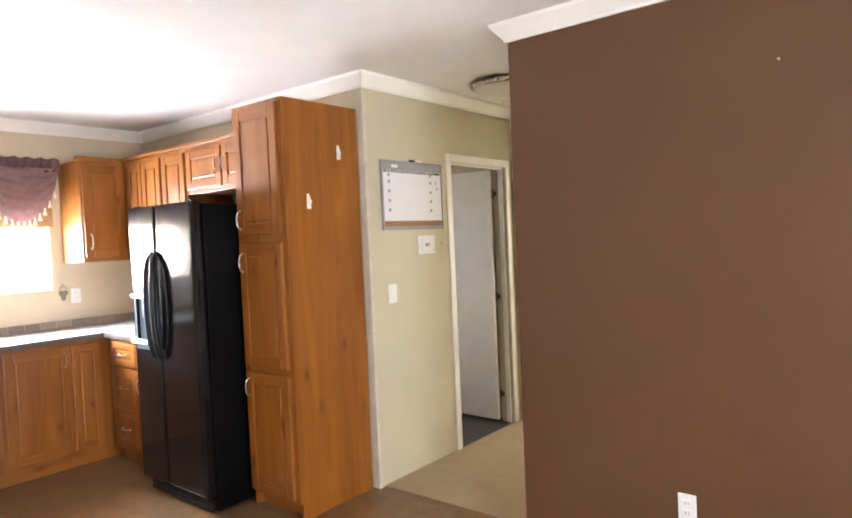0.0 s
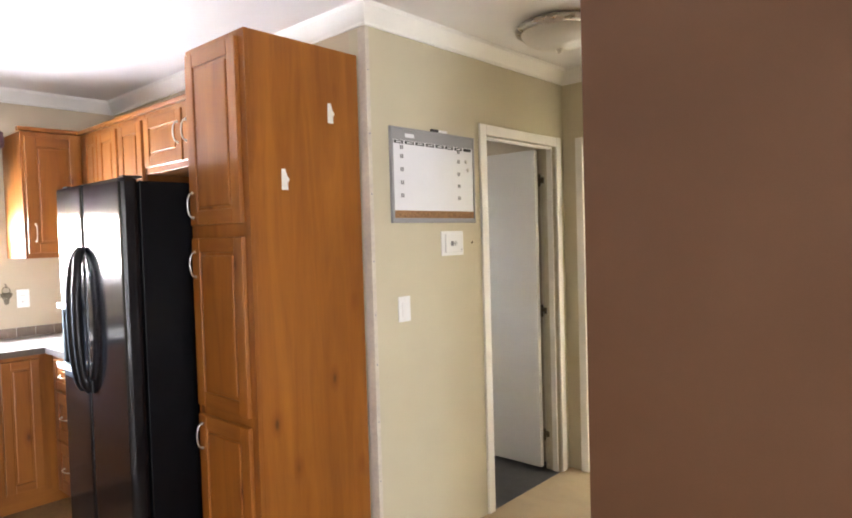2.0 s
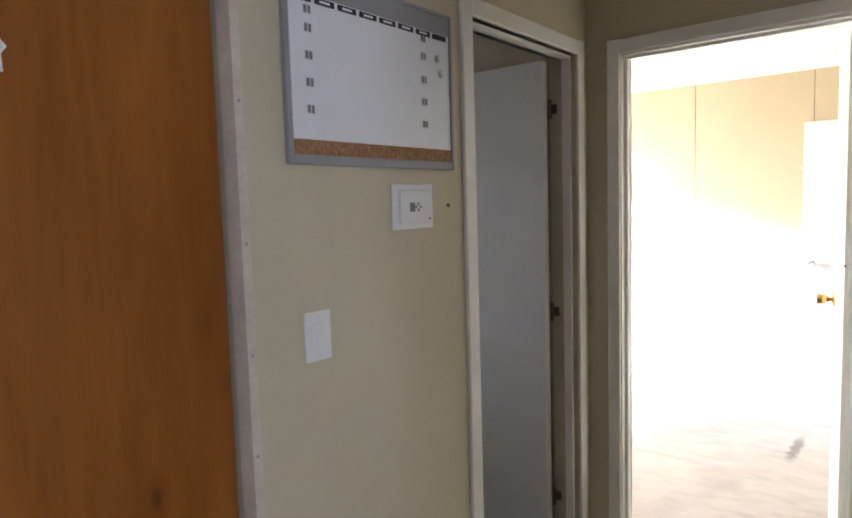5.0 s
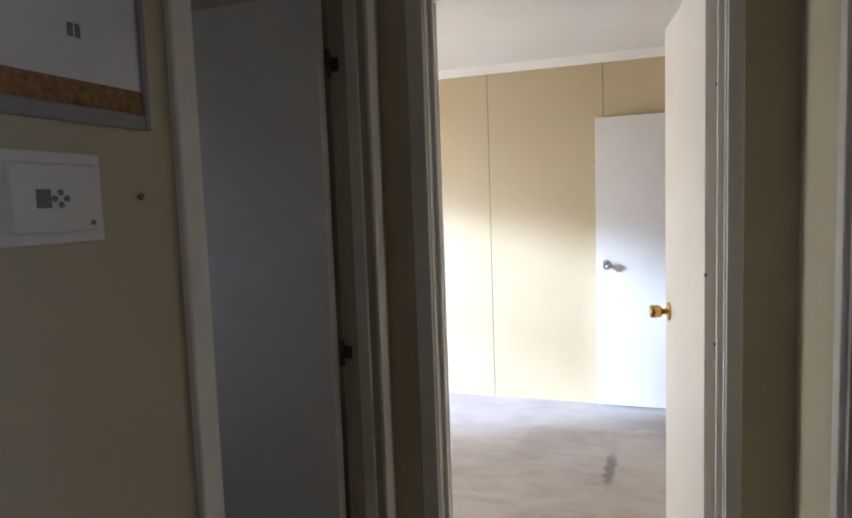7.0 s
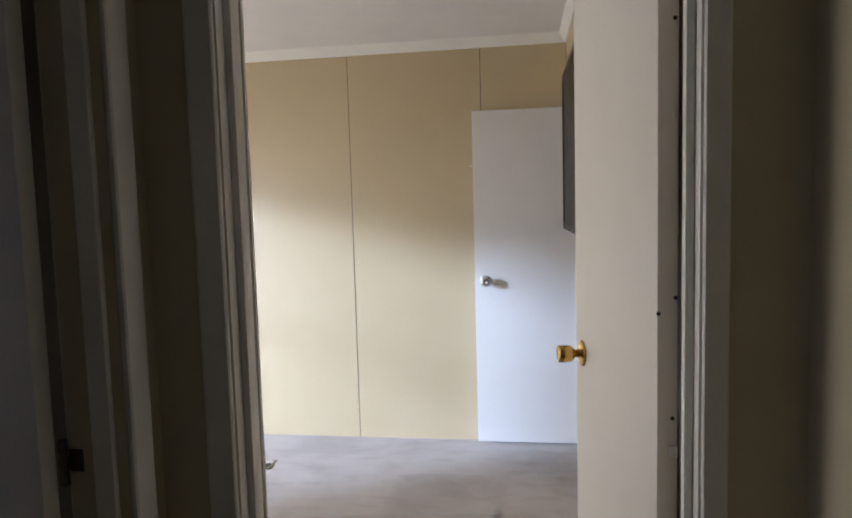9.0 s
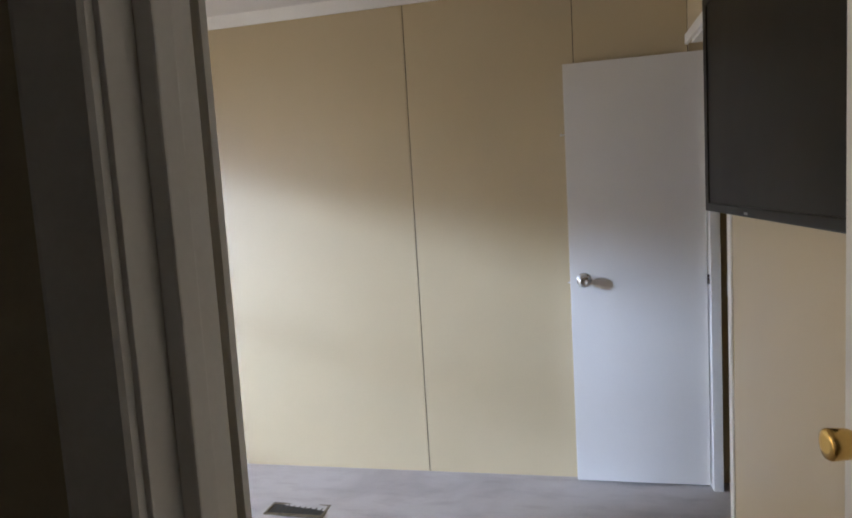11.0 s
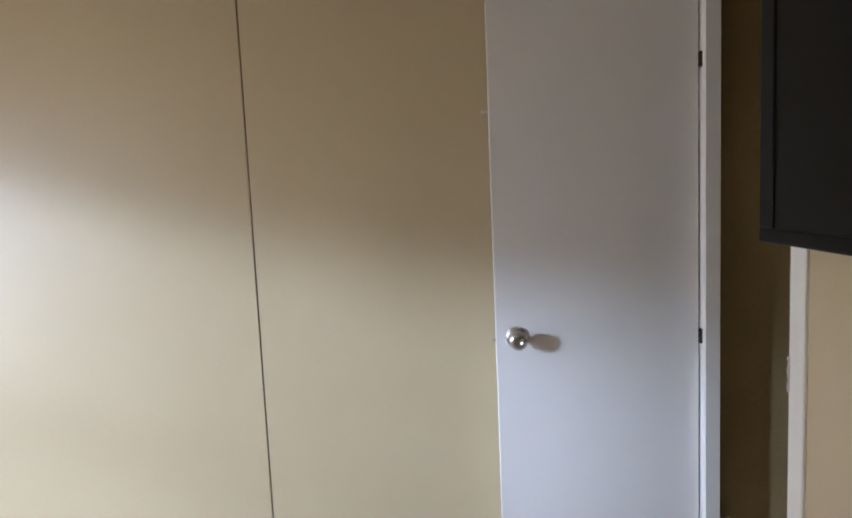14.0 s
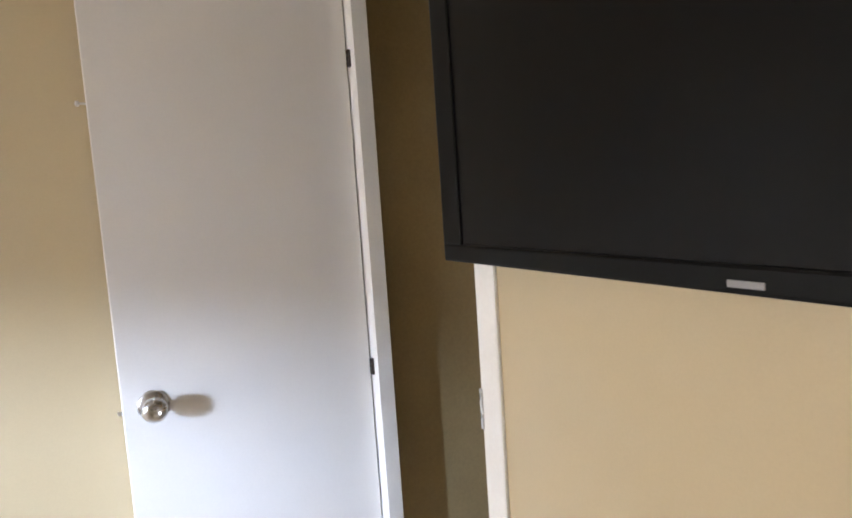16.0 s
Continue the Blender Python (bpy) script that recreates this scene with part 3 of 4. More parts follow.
# closet doorway
frame_c = thing("door_frame", (BR, 3.9, 0), "white painted frame of the closet doorway", "door frame")
k = 0.045 / 0.056
part("casing_side", strip([(p * 0.55, q * k) for p, q in CASING], (BR, 3.585, 0), (BR, 3.585, 2.01), (-1, 0, 0), (0, -1, 0)), TRIM, frame_c)
part("casing_head", strip([(p, q * k) for p, q in CASING], (BR, 3.585, 1.965), (BR, BW, 1.965), (-1, 0, 0)), TRIM, frame_c)
part("jamb", box((0.963, 4.180, 0), (BR + T + 0.008, 4.262, 1.965), 0.001), TRIM, frame_c)
part("jamb", box((BR - 0.001, 3.590, 0), (BR + T, 3.603, 1.965)), TRIM, frame_c)
part("jamb_head", box((BR - 0.001, 3.603, 1.950), (BR + T, 4.180, 1.965)), TRIM, frame_c)
part("strike_plate", box((BR - 0.004, 3.600, 0.985), (BR + 0.040, 3.606, 1.055), 0.001), CHROME, frame_c)
leaf = thing("closet_door", (0.93, 4.22, 0.02), "flat white closet door folded open against the panelled wall", "door")
part("door_leaf", box((0.376, 4.221, 0.020), (0.958, 4.256, 1.925), 0.002), DOOR, leaf)
knob(leaf, (0.437, 4.221, 0.965), (0, -1, 0), CHROME)
part("latch", box((0.366, 4.236, 0.949), (0.376, 4.243, 0.957), 0.002), SILVER, leaf)
part("hook", lathe([(0.0025, 0), (0.0025, 0.012), (0.006, 0.014), (0.006, 0.019), (0.003, 0.021), (0, 0.021)], pose(0.376, 4.238, 1.62, 0, -90, 0), 12), SILVER, leaf)
for z in (1.73, 0.955):
    hinge(leaf, 0.962, 4.212, z, "z", BRONZE, 0.042)


# ---------------------------------------------------------------- windows
def sash_window(name, label, axis, plane, depth, a, b, z0, z1, lights=2):
    """A window in an opening of a wall that runs along y: frame, sash bars, panes and a sill."""
    w = tagged(thing(name, (plane, (a + b) / 2, z0), label, "window"), kind="structure")
    f = 0.045
    x0, x1 = (plane - depth, plane - depth + 0.05)
    part("window_frame", boxes(((x0, a, z0), (x1, a + f, z1)), ((x0, b - f, z0), (x1, b, z1)), ((x0, a + f, z0), (x1, b - f, z0 + f)), ((x0, a + f, z1 - f), (x1, b - f, z1)),
         ((x0, a + f, (z0 + z1) / 2 - 0.02), (x1, b - f, (z0 + z1) / 2 + 0.02)), bevel=0.004), WHITE, w)
    for lo, hi in ((z0 + f, (z0 + z1) / 2 - 0.02), ((z0 + z1) / 2 + 0.02, z1 - f)):
        pane = part("pane", box((x0 + 0.022, a + f, lo), (x0 + 0.026, b - f, hi)), GLASS, w)
        pane.visible_shadow = False
    part("window_sill", box((plane - 0.04, a + 0.001, z0 - 0.022), (plane + 0.012, b - 0.001, z0), 0.004), TRIM, w)
    return w


sash_window("window_1", "white kitchen window over the counter, bright with daylight", "y", KW, 0.12, -2.04, -0.80, 1.24, 2.14)
sash_window("window_2", "white bedroom window in the tan wall", "y", BL, 0.12, 2.05, 3.92, 0.35, 1.93)
# never in view: added as the opening for the bathroom fill lamp
sash_window("added_window_4", "small white bathroom window, unseen, added to let in light", "y", -1.70, 0.10, 1.00, 1.40, 1.02, 1.80)
# out of view: patio door added round the dining fill lamp
patio = tagged(thing("added_window_3", (EX, -2.6, 0.05), "wide white glazed patio door, unseen, added to light the room", "window"), kind="structure")
part("window_frame", boxes(((EX + 0.03, -3.5, 0.05), (EX + 0.09, -3.44, 2.05)), ((EX + 0.03, -1.76, 0.05), (EX + 0.09, -1.7, 2.05)), ((EX + 0.03, -2.63, 0.05), (EX + 0.09, -2.57, 2.05)),
     ((EX + 0.03, -3.44, 0.05), (EX + 0.09, -1.76, 0.12)), ((EX + 0.03, -3.44, 1.99), (EX + 0.09, -1.76, 2.05)), bevel=0.004), WHITE, patio)
for a, b in ((-3.44, -2.63), (-2.57, -1.76)):
    pane = part("pane", box((EX + 0.058, a, 0.12), (EX + 0.062, b, 1.99)), GLASS, patio)
    pane.visible_shadow = False

# ---------------------------------------------------------------- kitchen
def bow_pull(parent, at, along, out, length=0.10, proud=0.025):
    """A satin bow handle: a bent rod with two feet."""
    a, o, c = Vector(along), Vector(out), Vector(at)
    pts = [c + a * (length / 2 * math.cos(s)) + o * (proud * math.sin(s) ** 0.8) for s in [math.pi * k / 14 for k in range(15)]]
    h = part("handle", tube(pts, 0.0037, 8), SILVER, parent, "satin silver bow handle", smooth=True)
    for e in (-1, 1):
        part("foot", lathe([(0.007, 0), (0.007, 0.004), (0.004, 0.007), (0, 0.007)], Matrix.Translation(c + a * (e * length / 2)) @ o.to_track_quat("Z", "Y").to_matrix().to_4x4(), 10), SILVER, h)
    return h


def raised_door(parent, origin, u, out, w, h, name="door"):
    """A frame-and-raised-panel cabinet door, w wide along u and h high, standing on the plane through origin."""
    o, uu, n = Vector(origin), Vector(u), Vector(out)
    up = Vector((0, 0, 1))
    cross = OAK_X if abs(uu.x) > 0.5 else OAK_Y

    def slab(a, b, c, d, lo, hi, bevel):
        bm = box((a, c, lo), (b, d, hi), bevel)
        bmesh.ops.transform(bm, matrix=Matrix.Translation(o) @ Matrix((uu, up, n)).transposed().to_4x4(), verts=bm.verts)
        return bm
    s = min(0.058, w * 0.24, h * 0.26)
    door = part(name, slab(0, w, 0, h, 0.0, 0.010, 0.002), OAK, parent)
    for a, b in ((0, s), (w - s, w)):
        part("stile", slab(a, b, 0, h, 0.008, 0.019, 0.004), OAK, door)
    for c, d in ((0, s), (h - s, h)):
        part("rail", slab(s, w - s, c, d, 0.008, 0.0185, 0.004), cross, door)
    part("raised_panel", slab(s + 0.012, w - s - 0.012, s + 0.012, h - s - 0.012, 0.006, 0.018, 0.008), OAK, door)
    return door


# tall pantry
pantry = thing("pantry_cabinet", (-0.255, -0.32, 0), "tall honey oak pantry cabinet with three raised-panel doors", "cabinet")
part("side_panel", box((-0.059, -0.578, 0.0), (-0.041, -0.046, 2.265), 0.002), OAK, pantry)
part("side_panel", box((-0.472, -0.578, 0.0), (-0.454, -0.046, 2.265), 0.002), OAK, pantry)
part("face_frame", boxes(((-0.472, -0.596, 0.09), (-0.434, -0.578, 2.265)), ((-0.079, -0.596, 0.09), (-0.041, -0.578, 2.265)), ((-0.434, -0.596, 2.225), (-0.079, -0.578, 2.265)), ((-0.434, -0.596, 1.49), (-0.079, -0.578, 1.56)),
     ((-0.434, -0.596, 0.77), (-0.079, -0.578, 0.83)), ((-0.434, -0.596, 0.09), (-0.079, -0.578, 0.13)), bevel=0.0015), OAK, pantry)
part("top_panel", box((-0.454, -0.578, 2.245), (-0.059, -0.046, 2.263)), OAK_X, pantry)
part("toe_board", box((-0.454, -0.53, 0), (-0.059, -0.512, 0.09)), OAK_X, pantry)
for z0, z1, hz in ((1.552, 2.238, 1.633), (0.818, 1.500, 1.394), (0.115, 0.780, 0.692)):
    d = raised_door(pantry, (-0.448, -0.597, z0), (1, 0, 0), (0, -1, 0), 0.372, z1 - z0)
    bow_pull(d, (-0.418, -0.617, hz), (0, 0, 1), (0, -1, 0))
for y, z in ((-0.202, 1.998), (-0.439, 1.717)):
    torn = thing("paper_scrap", (-0.041, y, z), "torn white paper scrap stuck on the pantry side", "paper")
    bm = bmesh.new()
    outline = [(-0.014, -0.040), (0.016, -0.040), (0.015, -0.012), (0.024, 0.0), (0.013, 0.014), (0.004, 0.042), (-0.012, 0.040), (-0.013, 0.0)]
    f = bm.faces.new([bm.verts.new((-0.041, y + a, z + b)) for a, b in outline])
    top = bmesh.ops.extrude_face_region(bm, geom=[f])
    for v in [g for g in top["geom"] if isinstance(g, bmesh.types.BMVert)]:
        v.co.x += 0.0015
    part("scrap", bm, PAPER, torn)

# refrigerator
fr = thing("refrigerator", (-0.865, -0.45, 0), "black side-by-side refrigerator with an ice and water dispenser", "refrigerator")
FL, FRR, FF = -1.217, -0.512, -0.866
part("body", box((FL, FF + 0.075, 0.02), (FRR, -0.06, 1.735), 0.006), BLACK_SIDE, fr)
SPLIT = -0.905
for a, b in ((FL, SPLIT - 0.003), (SPLIT + 0.003, FRR)):
    bm = box((a, FF, 0.11), (b, FF + 0.07, 1.748), 0.018)
    part("door", bm, BLACK, fr, smooth=False)
part("grille", boxes(*[((FL + 0.02, FF + 0.05, 0.02 + 0.018 * k), (FRR - 0.02, FF + 0.075, 0.032 + 0.018 * k)) for k in range(4)], bevel=0.002), BLACK_PLASTIC, fr)
for x in (FL + 0.05, FRR - 0.05):
    part("hinge_cap", box((x - 0.024, FF + 0.025, 1.747), (x + 0.024, FF + 0.10, 1.757), 0.004), BLACK_PLASTIC, fr)
for s in (-1, 1):
    x = SPLIT + s * 0.034
    pts = []
    for k in range(25):
        q = k / 24
        z = 0.865 + 0.605 * q
        bow = math.sin(math.pi * min(1, max(0, (q - 0.02) / 0.96))) ** 0.35
        lean = 0.032 * max(0, (q - 0.8) / 0.2) ** 2
        pts.append((x - s * lean, FF - 0.008 - 0.045 * bow, z))
    hd = part("handle", tube(pts, 0.0185, 12, 0.8), BLACK_PLASTIC, fr, "long bowed black handle", smooth=True)
    part("handle_foot", boxes(((x - 0.02, FF - 0.012, 0.855), (x + 0.02, FF, 0.91)), bevel=0.005), BLACK_PLASTIC, hd)
disp = part("dispenser", boxes(((FL + 0.050, FF - 0.014, 0.90), (FL + 0.075, FF + 0.004, 1.36)), ((FL + 0.225, FF - 0.014, 0.90), (FL + 0.25, FF + 0.004, 1.36)), ((FL + 0.075, FF - 0.014, 1.22), (FL + 0.225, FF + 0.004, 1.36)),
     ((FL + 0.075, FF - 0.022, 0.90), (FL + 0.225, FF + 0.004, 0.935)), bevel=0.006), BLACK_PLASTIC, fr)
part("recess", box((FL + 0.075, FF - 0.002, 0.935), (FL + 0.225, FF + 0.001, 1.22)), MATT_BLACK, disp)
part("button_bar", box((FL + 0.055, FF - 0.034, 1.206), (FL + 0.245, FF - 0.013, 1.230), 0.004), SILVER, disp, "silver button bar")
part("drip_tray", box((FL + 0.055, FF - 0.045, 0.936), (FL + 0.245, FF - 0.014, 0.962), 0.004), SILVER, disp, "silver drip tray")
part("lever", box((FL + 0.135, FF - 0.012, 1.09), (FL + 0.165, FF - 0.003, 1.20), 0.003), BLACK_PLASTIC, disp)


def wall_cabinet(name, lo, hi, out, doors, label, hz):
    """A wall cabinet with a carcass and raised-panel doors. doors: (start, width, handle offset or None) along the front."""
    c = thing(name, tuple((a + b) / 2 for a, b in zip(lo, hi)), label, "cabinet", "kitchen cabinets")
    part("carcass", box(lo, hi, 0.002), OAK, c)
    for start, w, off in doors:
        if out[1]:
            o, u = (start, lo[1] - 0.001, lo[2] + 0.03), (1, 0, 0)
        else:
            o, u = (hi[0] + 0.001, start, lo[2] + 0.03), (0, 1, 0)
        d = raised_door(c, o, u, out, w, hi[2] - lo[2] - 0.06)
        if off is not None:
            p = Vector(o) + Vector(u) * off + Vector(out) * 0.019
            bow_pull(d, (p.x, p.y, hz), (0, 0, 1), out)
    return c


UF = -0.385
wall_cabinet("wall_cabinet", (-1.325, UF, 1.85), (-0.474, KB - 0.004, 2.165), (0, -1, 0), [(-1.312, 0.405, 0.372), (-0.890, 0.405, 0.033)], "short honey oak cabinet over the refrigerator", 2.02)
wall_cabinet("wall_cabinet", (-1.645, UF, 1.42), (-1.329, KB - 0.004, 2.165), (0, -1, 0), [(-1.632, 0.290, 0.035)], "honey oak wall cabinet with one door", 1.55)
wall_cabinet("wall_cabinet", (-2.215, UF, 1.42), (-1.649, KB - 0.004, 2.165), (0, -1, 0), [(-2.130, 0.20, None), (-1.920, 0.258, 0.030)], "honey oak wall cabinet in the kitchen corner", 1.55)
wall_cabinet("wall_cabinet", (KW + 0.003, -0.715, 1.42), (-2.22, KB - 0.004, 2.165), (1, 0, 0), [(-0.700, 0.30, 0.040)], "honey oak wall cabinet beside the window", 1.57)
structure("trim_cabinet_top", boxes(((-2.24, UF - 0.018, 2.166), (-0.474, UF + 0.03, 2.192)), ((-2.25, -0.73, 2.166), (-2.205, UF - 0.02, 2.192)), bevel=0.006), OAK_X, "narrow oak rail along the cabinet tops", "trim")


def base_cabinet(name, lo, hi, out, fronts, label):
    """A base cabinet: carcass, toe board, drawer fronts and doors. fronts: (start, width, z0, z1, handle way)."""
    c = thing(name, ((lo[0] + hi[0]) / 2, (lo[1] + hi[1]) / 2, 0), label, "cabinet", "kitchen cabinets")
    if out[1]:
        part("carcass", box((lo[0], lo[1], 0.10), hi, 0.002), OAK, c)
        part("toe_board", box((lo[0], lo[1] + 0.06, 0), (hi[0], lo[1] + 0.075, 0.10)), OAK_X, c)
    else:
        part("carcass", box((lo[0], lo[1], 0.10), hi, 0.002), OAK, c)
        part("toe_board", box((hi[0] - 0.075, lo[1], 0), (hi[0] - 0.06, hi[1], 0.10)), OAK_Y, c)
    for start, w, z0, z1, way in fronts:
        if out[1]:
            o, u = (start, lo[1] - 0.001, z0), (1, 0, 0)
        else:
            o, u = (hi[0] + 0.001, start, z0), (0, 1, 0)
        d = raised_door(c, o, u, out, w, z1 - z0, "drawer_front" if z1 - z0 < 0.25 else "door")
        if way == "h":
            p = Vector(o) + Vector(u) * (w / 2) + Vector(out) * 0.019
            bow_pull(d, (p.x, p.y, (z0 + z1) / 2), u, out)
        elif way is not None:
            p = Vector(o) + Vector(u) * way + Vector(out) * 0.019
            bow_pull(d, (p.x, p.y, z1 - 0.09), (0, 0, 1), out)
    return c


CX, CY = -2.0, -0.70
base_cabinet("base_cabinet", (CX + 0.022, CY + 0.025, 0), (FL - 0.015, KB - 0.004, 0.885), (0, -1, 0),
             [(-1.915, 0.33, 0.70, 0.86, "h"), (-1.915, 0.33, 0.42, 0.68, "h"), (-1.915, 0.33, 0.13, 0.40, "h"), (-1.57, 0.32, 0.70, 0.86, "h"), (-1.57, 0.32, 0.13, 0.68, 0.04)], "honey oak base cabinet with drawers beside the refrigerator")
base_cabinet("base_cabinet", (KW + 0.003, -1.36, 0), (CX - 0.025, KB - 0.004, 0.885), (1, 0, 0),
             [(-1.33, 0.40, 0.13, 0.86, 0.365), (-0.922, 0.19, 0.13, 0.86, None)], "honey oak base cabinet under the window")
base_cabinet("base_cabinet", (KW + 0.003, -2.30, 0), (CX - 0.025, -1.364, 0.885), (1, 0, 0),
             [(-2.28, 0.44, 0.13, 0.86, 0.40), (-1.82, 0.44, 0.13, 0.86, 0.04)], "honey oak sink base cabinet under the window")
top = thing("worktop", (-2.2, -0.5, 0.887), "grey laminate kitchen worktop with a dark front edge", "worktop")
part("surface", boxes(((KW + 0.002, -2.32, 0.887), (CX, KB - 0.003, 0.921)), ((CX, CY, 0.887), (FL - 0.012, KB - 0.003, 0.921)), bevel=0.004), COUNTER, top)
part("front_edge", boxes(((CX, -2.32, 0.884), (CX + 0.006, CY - 0.006, 0.918)), ((CX, CY - 0.006, 0.884), (FL - 0.012, CY, 0.918)), bevel=0.002), material("dark_edge_band", (0.10, 0.085, 0.075), 0.4, spread=0.1, bump=0.05), top)
splash = thing("tile_splashback", (KW, -1.0, 0.921), "single row of taupe tiles along the worktop", "splashback")
part("grout", boxes(((KW + 0.0005, -2.30, 0.922), (KW + 0.006, KB - 0.008, 0.985)), ((KW + 0.01, KB - 0.007, 0.922), (FL - 0.02, KB - 0.0005, 0.985))), GROUT, splash)
for k in range(21):
    y = -2.29 + k * 0.107
    part("tile", box((KW + 0.004, y, 0.925), (KW + 0.010, y + 0.103, 0.983), 0.0015), TILE, splash)
for k in range(12):
    x = KW + 0.015 + k * 0.107
    part("tile", box((x, KB - 0.011, 0.925), (x + 0.103, KB - 0.005, 0.983), 0.0015), TILE, splash)


def wall_plate(name, label, cat, centre, u, out, w, h, kind):
    """A cover plate on a wall, with a rocker or two sockets."""
    c, uu, n = Vector(centre), Vector(u), Vector(out)
    m = Matrix.Translation(c) @ Matrix((uu, Vector((0, 0, 1)), n)).transposed().to_4x4()
    ob = thing(name, centre, label, cat)

    def piece(nm, lo, hi, bevel, mat, parent):
        bm = box(lo, hi, bevel)
        bmesh.ops.transform(bm, matrix=m, verts=bm.verts)
        return part(nm, bm, mat, parent)
    plate = piece("cover_plate", (-w / 2, -h / 2, 0), (w / 2, h / 2, 0.006), 0.003, WHITE, ob)
    if kind == "rocker":
        piece("rocker", (-0.017, -0.034, 0.004), (0.017, 0.034, 0.010), 0.002, WHITE, ob)
    else:
        for z in (-0.020, 0.020):
            s = piece("socket", (-0.017, z - 0.014, 0.004), (0.017, z + 0.014, 0.0085), 0.003, WHITE, ob)
            # black bars on the face imitate the dark inside of the slots
            for x in (-0.006, 0.006):
                piece("slot", (x - 0.001, z - 0.004, 0.008), (x + 0.001, z + 0.005, 0.0090), 0.0, INK_AND_HOLES, s)
    for z in (-h / 2 + 0.012, h / 2 - 0.012):
        piece("screw", (-0.0025, z - 0.0025, 0.0055), (0.0025, z + 0.0025, 0.0068), 0.0008, SILVER, plate)
    return ob


wall_plate("wall_outlet", "white outlet on the wall above the kitchen worktop", "outlet", (KW, -0.64, 1.165), (0, 1, 0), (1, 0, 0), 0.072, 0.115, "outlet")
wall_plate("wall_outlet", "white outlet on the wall behind the refrigerator", "outlet", (-1.95, KB, 1.165), (1, 0, 0), (0, -1, 0), 0.072, 0.115, "outlet")
wall_plate("light_switch", "smudged white light switch on the olive wall", "light switch", (0.0, 0.158, 1.156), (0, 1, 0), (1, 0, 0), 0.076, 0.115, "rocker")
wall_plate("wall_outlet", "white outlet low on the brown wall", "outlet", (1.815, -0.125, 0.350), (1, 0, 0), (0, -1, 0), 0.072, 0.115, "outlet")
wall_plate("wall_outlet", "white outlet low on the panelled bedroom wall", "outlet", (-2.07, BW, 0.305), (1, 0, 0), (0, -1, 0), 0.070, 0.110, "outlet")
nail = thing("wall_nail", (2.185, -0.125, 2.075), "small bright nail in the bare brown wall", "nail")
part("nail", lathe([(0.002, 0), (0.002, 0.018), (0.005, 0.018), (0.005, 0.0195), (0, 0.020)], pose(2.185, -0.125, 2.075, 90, 0, 0), 10), SILVER, nail)

screw = thing("wall_screw", (0.0, 0.669, 1.446), "small dark screw in the olive wall beside the thermostat", "screw")
part("screw_head", lathe([(0.003, 0), (0.003, 0.004), (0.0055, 0.005), (0.005, 0.007), (0, 0.008)], pose(0.0, 0.669, 1.446, 0, 90, 0), 10), STEEL, screw)

# bunch of keys on a hook by the window
keys = thing("key_bunch", (KW, -0.735, 1.20), "bunch of dark metal keys hanging from a wall hook", "keys")
part("hook", tube([(KW, -0.735, 1.262), (KW + 0.02, -0.735, 1.258), (KW + 0.026, -0.735, 1.248), (KW + 0.022, -0.735, 1.238)], 0.003, 8), STEEL, keys)
part("ring", tube([(KW + 0.018, -0.735 + 0.022 * math.sin(a), 1.222 + 0.022 * math.cos(a)) for a in [k * 2 * math.pi / 18 for k in range(19)]], 0.0022, 6), STEEL, keys)
for k, (dy, ang) in enumerate(((-0.022, 14), (-0.006, 4), (0.010, -7), (0.024, -18))):
    bm = boxes(((-0.0015, -0.011, -0.028), (0.0015, 0.011, 0.0)), ((-0.0015, -0.004, -0.072), (0.0015, 0.004, -0.026)), ((-0.0015, 0.003, -0.066), (0.0015, 0.008, -0.056)), bevel=0.001)
    bmesh.ops.transform(bm, matrix=pose(KW + 0.012 + 0.004 * k, -0.735 + dy, 1.206, ang, 0, 0), verts=bm.verts)
    part("key", bm, STEEL, keys)

# woven shade and swag valance at the kitchen window
shade = thing("window_shade", (KW + 0.02, -1.46, 1.95), "raised woven wood shade in the kitchen window", "window shade")
for k in range(24):
    z = 1.695 + k * 0.021
    part("slat", box((KW + 0.006, -2.07, z), (KW + 0.013 + 0.003 * (k % 2), -0.775, z + 0.0218), 0.002), SHADE, shade)
val = thing("valance", (KW + 0.05, -1.45, 2.22), "mauve satin swag valance with cream tassels", "valance")
part("rod", tube([(KW + 0.055, -2.14, 2.160), (KW + 0.055, -0.72, 2.160)], 0.009, 10), BRONZE, val)
bm = bmesh.new()
cols = 180
rows_v = []
for j, (z, amp) in enumerate(((2.200, 0.010), (2.187, 0.012), (2.170, 0.006), (2.147, 0.006), (2.120, 0.014), (2.100, 0.018))):
    rows_v.append([bm.verts.new((KW + 0.060 + 0.014 + amp * math.sin(i * 0.9 + 0.4 * j), -2.12 + 1.40 * i / cols, z + 0.006 * math.sin(i * 0.55 + j * 0.3))) for i in range(cols + 1)])
for r, q in zip(rows_v, rows_v[1:]):
    for i in range(cols):
        bm.faces.new((r[i], r[i + 1], q[i + 1], q[i]))
bmesh.ops.solidify(bm, geom=list(bm.faces), thickness=0.003)
part("ruffle", bm, MAROON, val, "gathered mauve heading", smooth=True)


